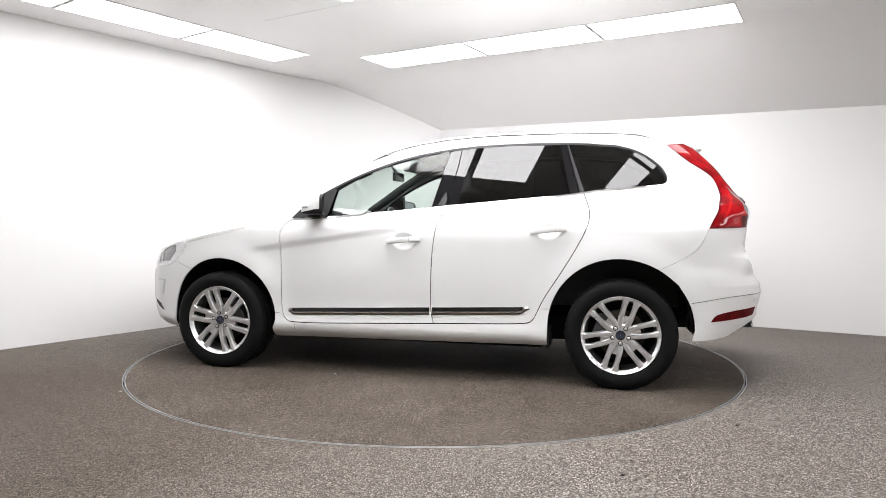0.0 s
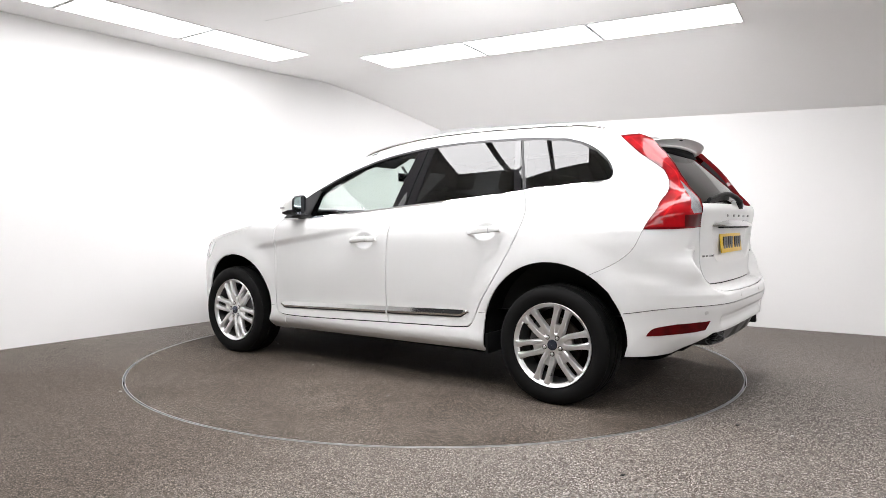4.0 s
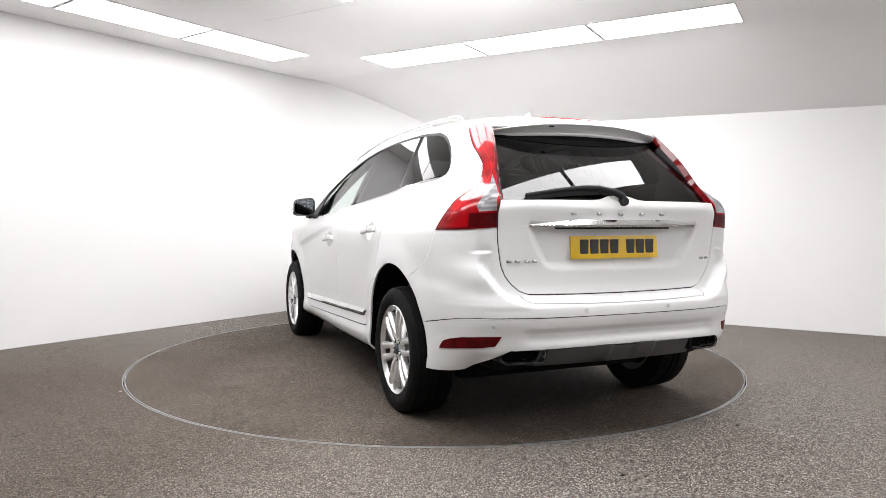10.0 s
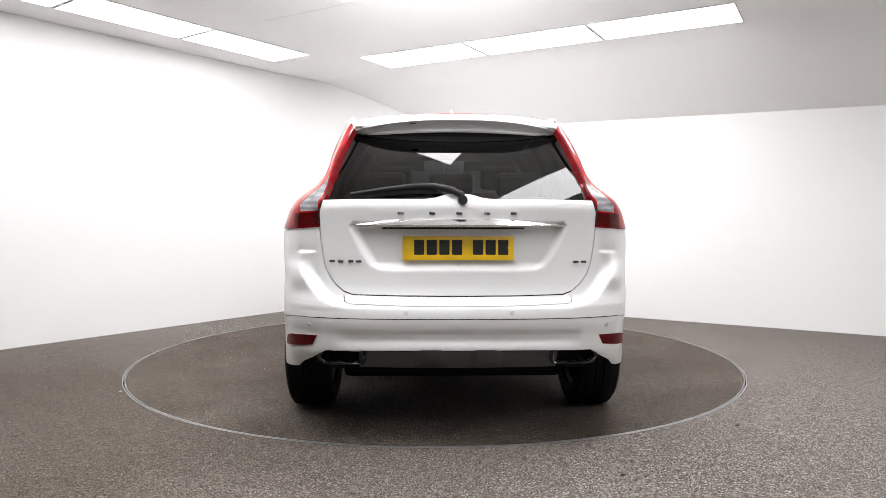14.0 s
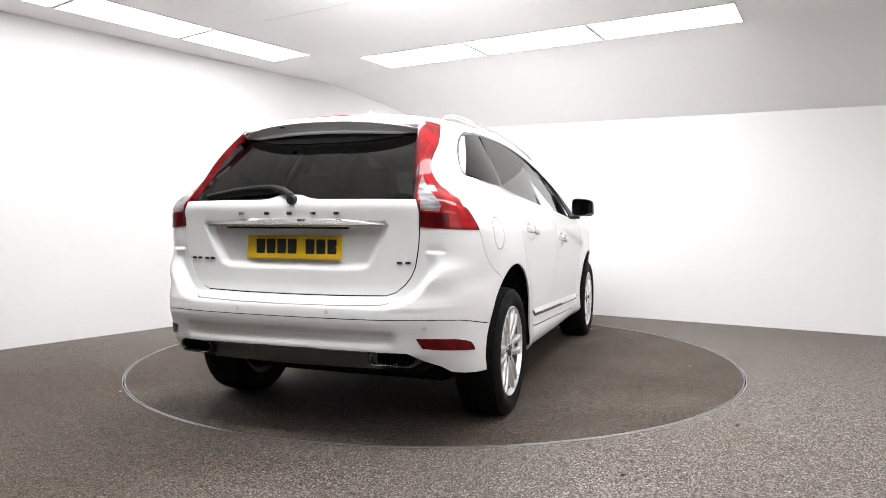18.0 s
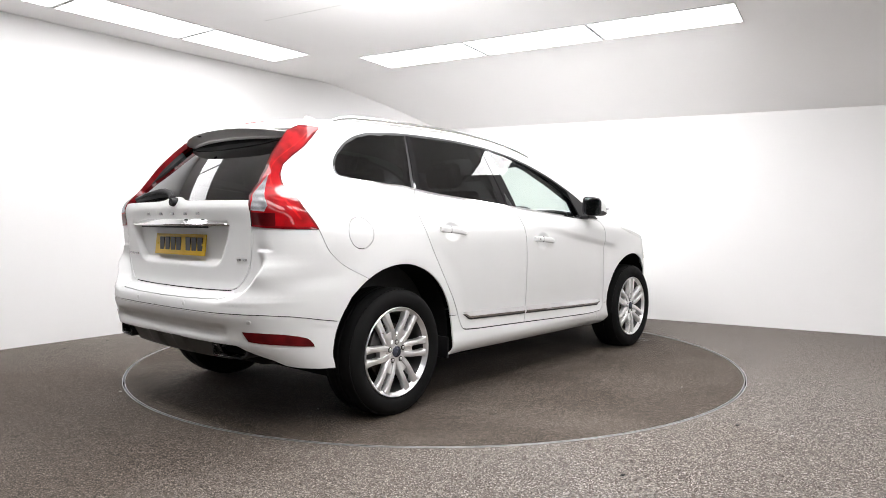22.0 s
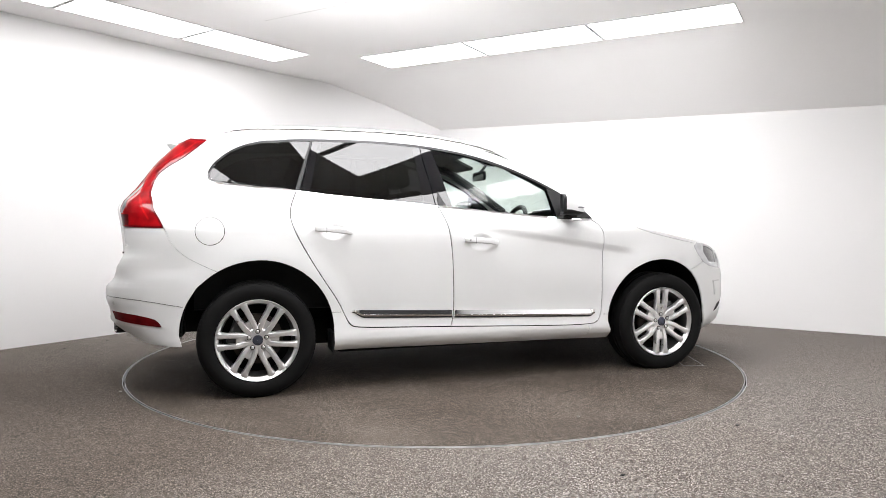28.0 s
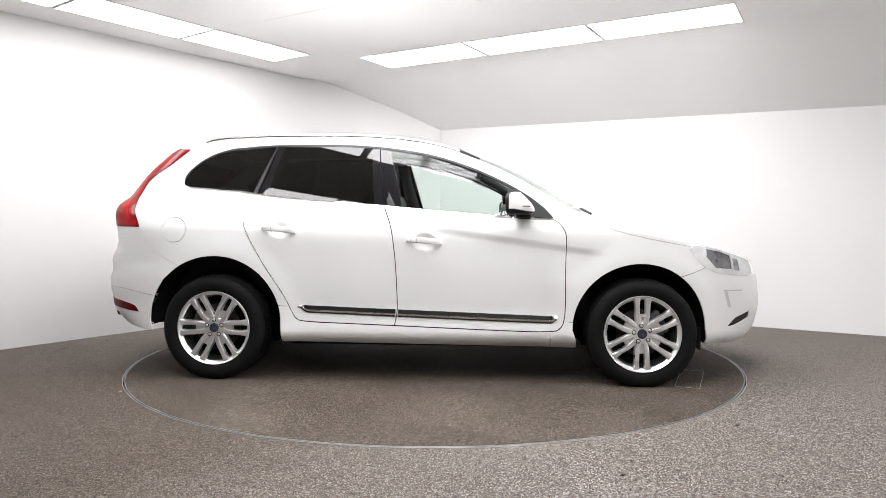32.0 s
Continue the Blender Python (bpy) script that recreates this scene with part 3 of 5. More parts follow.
BELT = [(0.815, 1.062), (0.5, 1.077), (0.14, 1.107), (-0.23, 1.142), (-0.6, 1.175), (-0.97, 1.208), (-1.16, 1.232), (-1.35, 1.252), (-1.60, 1.274)]
TOPLINE = [(-1.43, 1.524), (-1.32, 1.546), (-1.21, 1.558), (-1.01, 1.570), (-0.63, 1.571), (-0.32, 1.553), (-0.05, 1.513), (0.14, 1.464), (0.36, 1.383), (0.58, 1.271), (0.72, 1.180), (0.812, 1.084)]
TAILEND = [(-1.645, 1.283), (-1.663, 1.305), (-1.658, 1.345), (-1.618, 1.405), (-1.535, 1.474)]


def belt_z(x):
    return curve_keys(sorted(BELT), x)


def top_z(x):
    return curve_keys(sorted(TAILEND[3:] + TOPLINE), x)


def pane(x0b, x0t, x1b, x1t, low=0.012, high=0.02):
    """A window's loop between two leaning edges, inside belt and top line."""
    n = 14
    bot = [(x0b + (x1b - x0b) * i / n, 0) for i in range(n + 1)]
    top = [(x1t + (x0t - x1t) * i / n, 0) for i in range(n + 1)]
    return S(*[(x, belt_z(x) + low) for x, _ in bot], *[(x, top_z(x) - high) for x, _ in top])


DLO = smooth_loop(S(*BELT, *TAILEND, *TOPLINE), 2, False)
QUARTER = S((-1.155, belt_z(-1.155) + 0.014), *[(x, z + 0.012) for x, z in BELT[7:]], (-1.63, 1.289), (-1.648, 1.308), (-1.643, 1.342), (-1.605, 1.398), (-1.525, 1.462), (-1.425, 1.508), (-1.31, 1.53), (-1.2, 1.541), (-1.04, 1.552))
QUARTER = smooth_loop(QUARTER, 2, False)
REARPANE = pane(-1.065, -0.985, -0.335, -0.372)
FRONTPANE = pane(-0.150, -0.245, 0.572, 0.538)
REARGAP = smooth_loop([(-1.15, 1.222), (-1.165, 1.19), (-1.190, 1.12), (-1.192, 1.06), (-1.170, 0.985), (-1.11, 0.87), (-1.02, 0.72), (-0.91, 0.555), (-0.865, 0.455), (-0.84, 0.41), (-0.80, 0.388), (-0.45, 0.378), (-0.19, 0.370)], 2, False)
MIDGAP = smooth_loop([(-0.262, 1.142), (-0.235, 1.08), (-0.205, 1.0), (-0.183, 0.83), (-0.172, 0.65), (-0.168, 0.47), (-0.178, 0.41), (-0.190, 0.370)], 2, False)
FRONTGAP = smooth_loop([(0.82, 1.06), (0.868, 1.03), (0.90, 0.985), (0.910, 0.94), (0.905, 0.73), (0.907, 0.51), (0.900, 0.42), (0.882, 0.368), (0.83, 0.336), (0.32, 0.352), (-0.19, 0.370)], 2, False)
DOOR_R = S(*REARGAP, *MIDGAP[::-1][1:], *[(x, z - 0.002) for x, z in BELT[3:7] if -1.15 < x < -0.27])
DOOR_F = S(*FRONTGAP[::-1], *[(x, z - 0.002) for x, z in BELT[1:3]], (-0.23, 1.140), *MIDGAP[1:-1])
LAMP = S((-1.66, 1.540), (-1.72, 1.487), (-1.79, 1.428), (-1.87, 1.372), (-1.925, 1.325), (-1.95, 1.275), (-1.952, 1.21), (-1.935, 1.14), (-1.888, 1.003)) \
    + T((0.80, 1.006), (0.70, 1.014), (0.645, 1.018), (0.643, 1.10), (0.632, 1.135), (0.612, 1.165), (0.603, 1.23), (0.587, 1.30), (0.558, 1.39), (0.528, 1.48), (0.515, 1.515)) + S((-1.76, 1.548))
REVERSE = T((0.652, 1.095), (0.70, 1.091), (0.733, 1.088), (0.738, 1.115), (0.705, 1.155), (0.655, 1.20), (0.612, 1.27), (0.618, 1.22), (0.628, 1.17), (0.650, 1.14))
GUIDE = smooth_loop(S((-1.722, 1.522), (-1.785, 1.470), (-1.86, 1.415), (-1.93, 1.365), (-1.985, 1.315), (-2.005, 1.265), (-2.005, 1.20), (-1.985, 1.13), (-1.955, 1.050)), 2, False)
STOPLAMP = T((0.655, 1.026), (0.77, 1.018), (0.765, 1.080), (0.655, 1.086))
LAMPEDGE = T((0.647, 1.022), (0.647, 1.10), (0.637, 1.137), (0.617, 1.167), (0.608, 1.23), (0.592, 1.30), (0.563, 1.39), (0.533, 1.48))
HEAD = S((1.685, 0.868), (1.72, 0.893), (1.80, 0.884), (1.92, 0.858), (2.06, 0.818), (2.17, 0.782), (2.185, 0.70), (2.13, 0.684), (1.98, 0.698), (1.88, 0.715), (1.79, 0.752), (1.72, 0.82))
HEADEYE = S((1.80, 0.870), (1.90, 0.852), (1.985, 0.822), (1.995, 0.738), (1.87, 0.748), (1.80, 0.82))
HEADRIB = S((2.002, 0.806), (2.05, 0.796), (2.06, 0.724), (2.010, 0.731))
REFLECTOR = (S((-1.916, 0.437), (-1.922, 0.450), (-1.936, 0.468), (-1.952, 0.480), (-1.99, 0.492), (-2.06, 0.507)) + T((0.72, 0.517), (0.652, 0.520), (0.676, 0.474), (0.74, 0.463)) + S((-2.05, 0.453), (-1.98, 0.443)))
GLASS = T((0.0, 1.172), (0.06, 1.168), (0.11, 1.152), (0.16, 1.147), (0.40, 1.146), (0.637, 1.143), (0.618, 1.167), (0.609, 1.23), (0.593, 1.30), (0.564, 1.39), (0.534, 1.48), (0.515, 1.53), (0.25, 1.53), (0.0, 1.53))
HATCHGAP = T((0.645, 1.018), (0.643, 0.97), (0.637, 0.913), (0.623, 0.834), (0.604, 0.79), (0.575, 0.752), (0.535, 0.718), (0.492, 0.703), (0.25, 0.697), (0.0, 0.695))
HATCH = T((0.0, 1.52), (0.515, 1.515), (0.528, 1.48), (0.558, 1.39), (0.587, 1.30), (0.603, 1.23), (0.612, 1.165), (0.632, 1.135), (0.643, 1.10), (0.645, 1.018)) + HATCHGAP[1:]
LEDGE = T((0.531, 0.694), (0.524, 0.676), (0.50, 0.668), (0.25, 0.660), (0.0, 0.657))
BUMPLINE = S((-1.80, 0.550), (-1.88, 0.563), (-1.96, 0.578), (-2.04, 0.591)) + T((0.75, 0.601), (0.63, 0.604), (0.25, 0.601), (0.0, 0.600))
QUARTERGAP = smooth_loop(S((-1.888, 1.003), (-1.868, 0.945), (-1.835, 0.882), (-1.755, 0.818), (-1.60, 0.745)), 2, False)
BUMPER = QUARTERGAP + S((-1.60, 0.1)) + [(-0.01, 0.1), (-0.01, 0.695)] + HATCHGAP[::-1]
NOSEGAP = S((1.79, 0.752), (1.70, 0.718), (1.60, 0.69))
NOSEPART = NOSEGAP[::-1] + S((1.88, 0.715), (1.98, 0.698), (2.13, 0.684), (2.185, 0.70), (2.17, 0.782), (2.22, 0.80)) + [(LALL + 0.01, 0.80), (LALL + 0.01, 0.1)] + S((1.60, 0.1))
FUEL = S(*[(-1.648 + 0.083 * math.cos(a * math.pi / 18), 0.985 + 0.083 * math.sin(a * math.pi / 18)) for a in range(36)])
FUELRING = [FUEL, S(*[(-1.648 + 0.079 * math.cos(a * math.pi / 18), 0.985 + 0.079 * math.sin(a * math.pi / 18)) for a in range(36)])]
SILLLINE = S((-0.97, 0.492), (-0.5, 0.470), (0.14, 0.442), (0.97, 0.405))
BOTTOM = T((0.0, 0.455), (0.40, 0.455), (0.62, 0.452), (0.66, 0.42), (0.74, 0.375)) + S((-2.02, 0.345), (-1.95, 0.330), (-1.87, 0.322), (-1.74, 0.32), (-1.6, 0.25), (-0.93, 0.252), (0.0, 0.243), (0.95, 0.232), (1.60, 0.25), (1.82, 0.255), (1.95, 0.25), (2.1, 0.245)) + [(LALL, 0.25)]
FOGSLOT = S((1.93, 0.607), (2.08, 0.600), (2.08, 0.591), (1.958, 0.597), (1.990, 0.49), (1.968, 0.49))
LOWSLOT = S((1.965, 0.365), (2.02, 0.37), (2.15, 0.41), (2.16, 0.455), (2.03, 0.42))


def bottom_z(s):
    return float(np.interp(s, [p[0] for p in BOTTOM], [p[1] for p in BOTTOM]))


def triangulate(loops, lines, boundary, extra, gap):
    """Constrained triangles of the (s, z) sheet."""
    bl = dense(boundary, 0.03)
    verts, edges = [], []
    for lp in [bl] + loops:
        k = len(verts)
        verts += lp
        edges += [(k + i, k + (i + 1) % len(lp)) for i in range(len(lp))]
    fixed = np.array(verts)
    s_n = int(LALL / gap)
    grid = [(LALL * (i + 0.5 * (j % 2)) / s_n, 0.22 + gap * 0.9 * j) for j in range(int(1.42 / (gap * 0.9))) for i in range(s_n)]
    grid = np.array(grid + extra)
    grid = grid[inside(bl, grid)]
    keep = np.ones(len(grid), bool)
    for a in range(0, len(grid), 500):
        d = ((grid[a:a + 500, None, :] - fixed[None]) ** 2).sum(-1).min(1)
        keep[a:a + 500] = d > 0.009 ** 2
    grid = grid[keep]
    allv = [Vector(v) for v in verts] + [Vector(v) for v in grid.tolist()]
    res = delaunay_2d_cdt(allv, edges, [], 0, 1e-5)
    vs = np.array([(v.x, v.y) for v in res[0]])
    fs = np.array([tuple(f) for f in res[2]])
    mid = vs[fs].mean(1)
    ok = inside(bl, mid)
    return vs, fs[ok], mid[ok]


# ---------------------------------------------------------------- the car
CAR_LABEL = "white five-door estate car with privacy glass and silver alloy wheels"
car = new("car", None)
tagged(car, CAR_LABEL, "car")


def patch(name, vs, fs, mat, parent, label="", mirror=False, both=False, out=0.0, thick=0.010, angle=40, sheet=None):
    """Lifts (s, z) triangles on to the body as one part; both: the two halves welded."""
    used = np.unique(fs)
    index = {int(u): i for i, u in enumerate(used)}
    lift = out if callable(out) else None
    pts = [skin(*vs[u], lift(*vs[u]) if lift else out) for u in used]
    norm = None
    if sheet:
        pts, norm = sheet(pts)
    tri = [tuple(index[int(k)] for k in f) for f in fs]
    verts, faces = [], []
    if both or not mirror:
        verts += pts
        faces += [f[::-1] for f in tri]
    if both or mirror:
        k = len(verts)
        verts += [Vector((p.x, -p.y, p.z)) for p in pts]
        faces += [tuple(k + i for i in f) for f in tri]
    if norm:
        pass
    elif lift:
        def over(s, z):
            s = max(s, 0.0)
            return skin(s, z, lift(s, z))
        e = 0.004
        norm = [(over(s, z + e) - over(s, z - e)).cross(over(s + e, z) - over(s - e, z)).normalized() for s, z in (vs[u] for u in used)]
    else:
        norm = [normal(*vs[u]) for u in used]
    norms = []
    if both or not mirror:
        norms += norm
    if both or mirror:
        norms += [Vector((q.x, -q.y, q.z)) for q in norm]
    return finish(name, verts, faces, norms, mat, parent, label, thick)


def side_sheet(pts):
    """Door glass as one smooth curved sheet through the given points."""
    x, y, z = np.array([tuple(q) for q in pts]).T
    z0, x0 = 1.35, x.mean()
    k = np.linalg.lstsq(np.stack([np.ones_like(x), x - x0, z - z0, (x - x0) ** 2, (x - x0) * (z - z0), (z - z0) ** 2], 1), y, rcond=None)[0]
    out, norm = [], []
    for q in pts:
        a, b = q.x - x0, q.z - z0
        out.append(Vector((q.x, float(k[0] + k[1] * a + k[2] * b + k[3] * a * a + k[4] * a * b + k[5] * b * b), q.z)))
        norm.append(Vector((-float(k[1] + 2 * k[3] * a + k[4] * b), 1.0, -float(k[2] + k[4] * a + 2 * k[5] * b))).normalized())
    return out, norm


def rear_x(y, z):
    """The rear glass: raked about 45 degrees and bowed in plan."""
    return -2.036 + 1.0 * (z - 1.3) + 0.5 * (z - 1.3) ** 2 + 0.18 * y * y


def rear_sheet(pts):
    out = [Vector((rear_x(q.y, q.z), q.y, q.z)) for q in pts]
    norm = [Vector((-1.0, 0.36 * q.y, 1.0 + (q.z - 1.3))).normalized() for q in pts]
    return out, norm


def finish(name, verts, faces, norms, mat, parent, label, thick):
    """A panel with its surface normals; thick: folds its free edges inwards."""
    me = bpy.data.meshes.new(name)
    count = len(faces)
    if thick:
        seen = {}
        for f in faces:
            n = len(f)
            for k in range(n):
                a, b = f[k], f[(k + 1) % n]
                seen[a, b] = True
        verts, faces = list(verts), list(faces)
        for (a, b) in list(seen):
            if (b, a) not in seen and not (abs(verts[a].y) < 1e-4 and abs(verts[b].y) < 1e-4):
                k = len(verts)
                verts += [verts[a], verts[b], verts[b] - norms[b] * thick, verts[a] - norms[a] * thick]
                faces.append((k + 1, k, k + 3, k + 2))
    me.from_pydata([tuple(v) for v in verts], [], [tuple(f) for f in faces])
    me.materials.append(mat)
    me.polygons.foreach_set("use_smooth", [i < count for i in range(len(faces))])
    loops = []
    for i, f in enumerate(faces):
        if i < count:
            loops += [tuple(norms[k]) for k in f]
        else:
            q = (verts[f[1]] - verts[f[0]]).cross(verts[f[2]] - verts[f[0]])
            q = tuple(q.normalized()) if q.length > 1e-12 else (0, 0, 1)
            loops += [q] * len(f)
    me.normals_split_custom_set(loops)
    return hang(new(name, me), parent, label)


def body():
    gaps = [strip(S(*REARGAP), 0.0056), strip(S(*MIDGAP), 0.0064), strip(S(*FRONTGAP), 0.0056), strip(HATCHGAP[:-1] + [(-0.02, 0.695)], 0.0055),
            strip(QUARTERGAP, 0.0024), strip(NOSEGAP, 0.004), strip(LEDGE[:-1] + [(-0.02, 0.657)], 0.004), strip(BUMPLINE[:-1] + [(-0.02, 0.600)], 0.005),
            strip(S(*[q for q in REARGAP if q[1] < 0.43]), 0.007), strip(S(*[q for q in FRONTGAP if q[1] < 0.372]), 0.007),
            strip(S((1.165, 1.008), (1.194, 0.995), (1.30, 0.964), (1.415, 0.938), (1.59, 0.905), (1.69, 0.888)), 0.003)]
    sill_marks = [strip(S((-0.96, 0.4915), (-0.895, 0.489)), 0.003), strip(S((0.915, 0.4075), (0.965, 0.405)), 0.003), strip(S((0.81, 0.33), (0.815, 0.24)), 0.003)]
    arches = [arch(-1.37, 0.382, 0.433, 0.022), arch(1.375, 0.355, 0.425)]
    trim = S(*BELT[:7], (-1.35, 1.252), (-1.60, 1.274), (-1.63, 1.272), (-1.60, 1.265), *[(x, z - 0.011) for x, z in BELT[::-1][1:]])
    named = dict(arch_a=arches[0], arch_b=arches[1], quarter=QUARTER, rearpane=REARPANE, frontpane=FRONTPANE, dlo=DLO, trim=trim, lamp=LAMP, reverse=REVERSE,
                 stop=STOPLAMP, head=HEAD, eye=HEADEYE, rib=HEADRIB, refl=REFLECTOR, glass=GLASS + [(-0.02, 1.53), (-0.02, 1.172)], hatch=HATCH[1:-1] + [(-0.02, 0.695), (-0.02, 1.52)],
                 door_r=DOOR_R, door_f=DOOR_F, fuel_a=FUELRING[0], fuel_b=FUELRING[1], bumper=BUMPER, nose=NOSEPART, fog=FOGSLOT, low=LOWSLOT)
    low = BUMPLINE + [(-0.02, 0.6), (-0.02, 0.1)] + S((-1.80, 0.1))
    named["valance"] = low
    named["pillargap"] = strip(S((-0.258, 1.128), (-0.285, 1.30), (-0.309, 1.43), (-0.322, 1.56)), 0.006)
    named["doorgap"] = strip(S((-1.128, 1.215), (-1.075, 1.38), (-1.022, 1.575)), 0.005)
    named["seal"] = strip(S((-1.146, 1.222), (-1.095, 1.38), (-1.036, 1.575)), 0.022)
    named["toptrim"] = strip(S(*[(x, z - 0.008) for x, z in TAILEND[2:] + TOPLINE]), 0.018)
    named["guide"] = strip(GUIDE, 0.011)
    named["lampedge"] = strip(LAMPEDGE, 0.009)
    named["lampborder"] = strip(LAMP + [LAMP[0]], 0.022)
    sill = SILLLINE + S((0.97, 0.1), (-0.97, 0.1))
    named["sill"] = sill
    n = 160
    boundary = [(LALL * i / n, bottom_z(LALL * i / n)) for i in range(n + 1)] + [(LALL * i / n, edge_z(LALL * i / n)) for i in range(n, -1, -1)]
    clipped = [dense(lp, 0.022) for lp in list(named.values()) + gaps + sill_marks]
    extra = []
    for hx, hz in HANDLES:
        extra += [on_side(hx + 0.008 * i, hz + 0.008 * j) for i in range(-13, 14) for j in range(-9, 10)]
    extra += [on_tail(0.02 + 0.02 * i, 0.80 + 0.015 * j) for i in range(33) for j in range(16)]
    extra += [on_tail(0.30 + 0.011 * i, 0.80 + 0.011 * j) for i in range(24) for j in range(22)]
    extra += [on_tail(0.02 + 0.02 * i, 0.45 + 0.012 * j) for i in range(36) for j in range(32)]
    extra += [on_side(-0.5 + 0.025 * i, 1.028 - 0.148 * (-0.5 + 0.025 * i) - 0.012 * j + 0.03) for i in range(70) for j in range(11)]
    extra += [on_tail(0.02 + 0.03 * i, 1.09 + 0.012 * j) for i in range(22) for j in range(14)]
    s0, s1 = on_tail(0.50, 0.9)[0], on_side(-1.78, 0.9)[0]
    extra += [(s0 + (s1 - s0) * i / 44, 0.64 + 0.0125 * j) for i in range(45) for j in range(34)]
    lp = np.array(LAMP)
    lo, hi = lp.min(0), lp.max(0)
    fine = np.array([(lo[0] + 0.014 * (i + 0.5 * (j % 2)), lo[1] + 0.013 * j) for j in range(int((hi[1] - lo[1]) / 0.013) + 1) for i in range(int((hi[0] - lo[0]) / 0.014) + 1)])
    extra += [tuple(q) for q in fine[inside(LAMP, fine)].tolist()]
    rim = np.array(dense(LAMP, 0.008))

    def pillow(s, z):
        d = min(1.0, math.sqrt(((rim - (s, z)) ** 2).sum(1).min()) / 0.032)
        return 0.004 + 0.0015 * (1 - (1 - d) ** 2)

    def leaning(s, z):
        """The belt trim leans out towards its lower edge."""
        return float(0.0015 + 0.2 * min(max(belt_z(max(min(skin(s, z).x, 0.815), -1.6)) - z, -0.004), 0.02))

    def set_in(s, z):
        """Door glass stands steeper than the body side and is set in at the belt."""
        return float(0.002 + 0.07 * (min(z, 1.58) - 1.56) * step(-1.25, -1.05, skin(s, z).x) + 0.02 * (min(z, 1.58) - 1.56))
    vs, fs, mid = triangulate(clipped, [], boundary, extra, 0.04)
    mid = mid + 0
    left = np.ones(len(fs), bool)
    region = {}

    def take(key, *loops):
        hit = np.zeros(len(fs), bool)
        for lp in loops:
            hit |= inside(lp, mid)
        hit &= left
        left[hit] = False
        region[key] = fs[hit]

    D = {k: dense(v, 0.022) for k, v in named.items()}
    take("drop", D["arch_a"], D["arch_b"])
    take("lampedge", D["lampedge"])
    take("reverse", D["reverse"])
    take("stop", D["stop"])
    border = fs[left & inside(D["lamp"], mid) & inside(D["lampborder"], mid)]
    left[left & inside(D["lamp"], mid) & inside(D["lampborder"], mid)] = False
    region["lampborder"] = border
    take("guide", D["guide"])
    take("lamp", D["lamp"])
    take("eye", D["eye"])
    take("rib", D["rib"])
    take("head", D["head"])
    take("refl", D["refl"])
    take("glass", D["glass"])
    take("quarter", D["quarter"])
    take("rearpane", D["rearpane"])
    take("frontpane", D["frontpane"])
    inner = inside(D["dlo"], mid)
    for key in ("toptrim", "doorgap", "pillargap", "seal"):
        hit = left & inner & inside(D[key], mid)
        left[hit] = False
        region[key] = fs[hit]
    take("dlo", D["dlo"])
    take("trim", D["trim"])
    take("gap", *[dense(g, 0.022) for g in gaps])
    for i, g in enumerate(sill_marks):
        take(f"mark{i}", dense(g, 0.022))
    take("fog", D["fog"])
    take("low", D["low"])
    take("hatch", D["hatch"])
    take("door_f", D["door_f"])
    take("door_r", D["door_r"])
    take("valance", D["valance"])
    take("bumper", D["bumper"])
    take("nose", D["nose"])
    take("sill", D["sill"])
    rest = fs[left]
    rm = mid[left]
    front_of = rm[:, 0] > LR + 0.9 - XS_R
    region["wing"] = rest[front_of & (rm[:, 1] < 1.09)]
    region["frame"] = rest[~(front_of & (rm[:, 1] < 1.09))]

    parts = {}
    for mirror in (False, True):
        sd = 1 if mirror else 0

        def P(key, name, mat, parent, label="", out=0.0, thick=0.010, sheet=None):
            ob = patch(name, vs, region[key], mat, parent, label, mirror=mirror, out=out, thick=thick, sheet=sheet)
            parts[key, sd] = ob
            return ob
        if mirror:
            # the filler flap is on this side only
            ring = inside(D["fuel_a"], vs[region["frame"]].mean(1)) & ~inside(D["fuel_b"], vs[region["frame"]].mean(1))
            flap = inside(D["fuel_b"], vs[region["frame"]].mean(1))
            full = region["frame"]
            region["flap"], region["frame"] = full[flap], full[~ring & ~flap]
            fr = P("frame", "side_frame", PAINT, car, "white body side with pillars and rear quarter")
            P("flap", "fuel_flap", PAINT, fr, "round white fuel filler flap")
            region["frame"] = full
        else:
            fr = P("frame", "side_frame", PAINT, car, "white body side with pillars and rear quarter")
        P("quarter", "quarter_window", PRIVACY, fr, "dark privacy glass", out=set_in, thick=0, sheet=side_sheet)
        P("dlo", "window_surround", GLOSSBLACK, fr, "gloss black window surround", out=lambda s, z: set_in(s, z) - 0.001, thick=0.012)
        P("toptrim", "window_top_trim", SATINBLACK, fr, "satin black trim over the side windows", out=0.002, thick=0.012)
        P("seal", "pillar_seal", SATINBLACK, fr, "satin black rubber seal beside the quarter window", out=lambda s, z: set_in(s, z) + 0.002, thick=0.01)
        P("trim", "belt_trim", CHROME, fr, "bright belt-line trim strip", out=leaning, thick=0.035)
        P("wing", "front_wing", PAINT, car)
        fd = P("door_f", "front_door", PAINT, car, "closed white front door")
        P("frontpane", "window_pane", CLEAR, fd, "lightly green-tinted glass", out=set_in, thick=0, sheet=side_sheet)
        rd = P("door_r", "rear_door", PAINT, car, "closed white rear door")
        P("rearpane", "window_pane", PRIVACY, rd, "dark privacy glass", out=set_in, thick=0, sheet=side_sheet)
        P("sill", "sill", PAINT, car, "white side sill")
        for i in range(3):
            P(f"mark{i}", "sill_joint", DARK, parts["sill", sd], out=-0.004, thick=0.004)
        lamp = P("lamp", "tail_lamp", REDLENS, car, "tall red tail lamp wrapping the rear corner", out=pillow, thick=0.03)
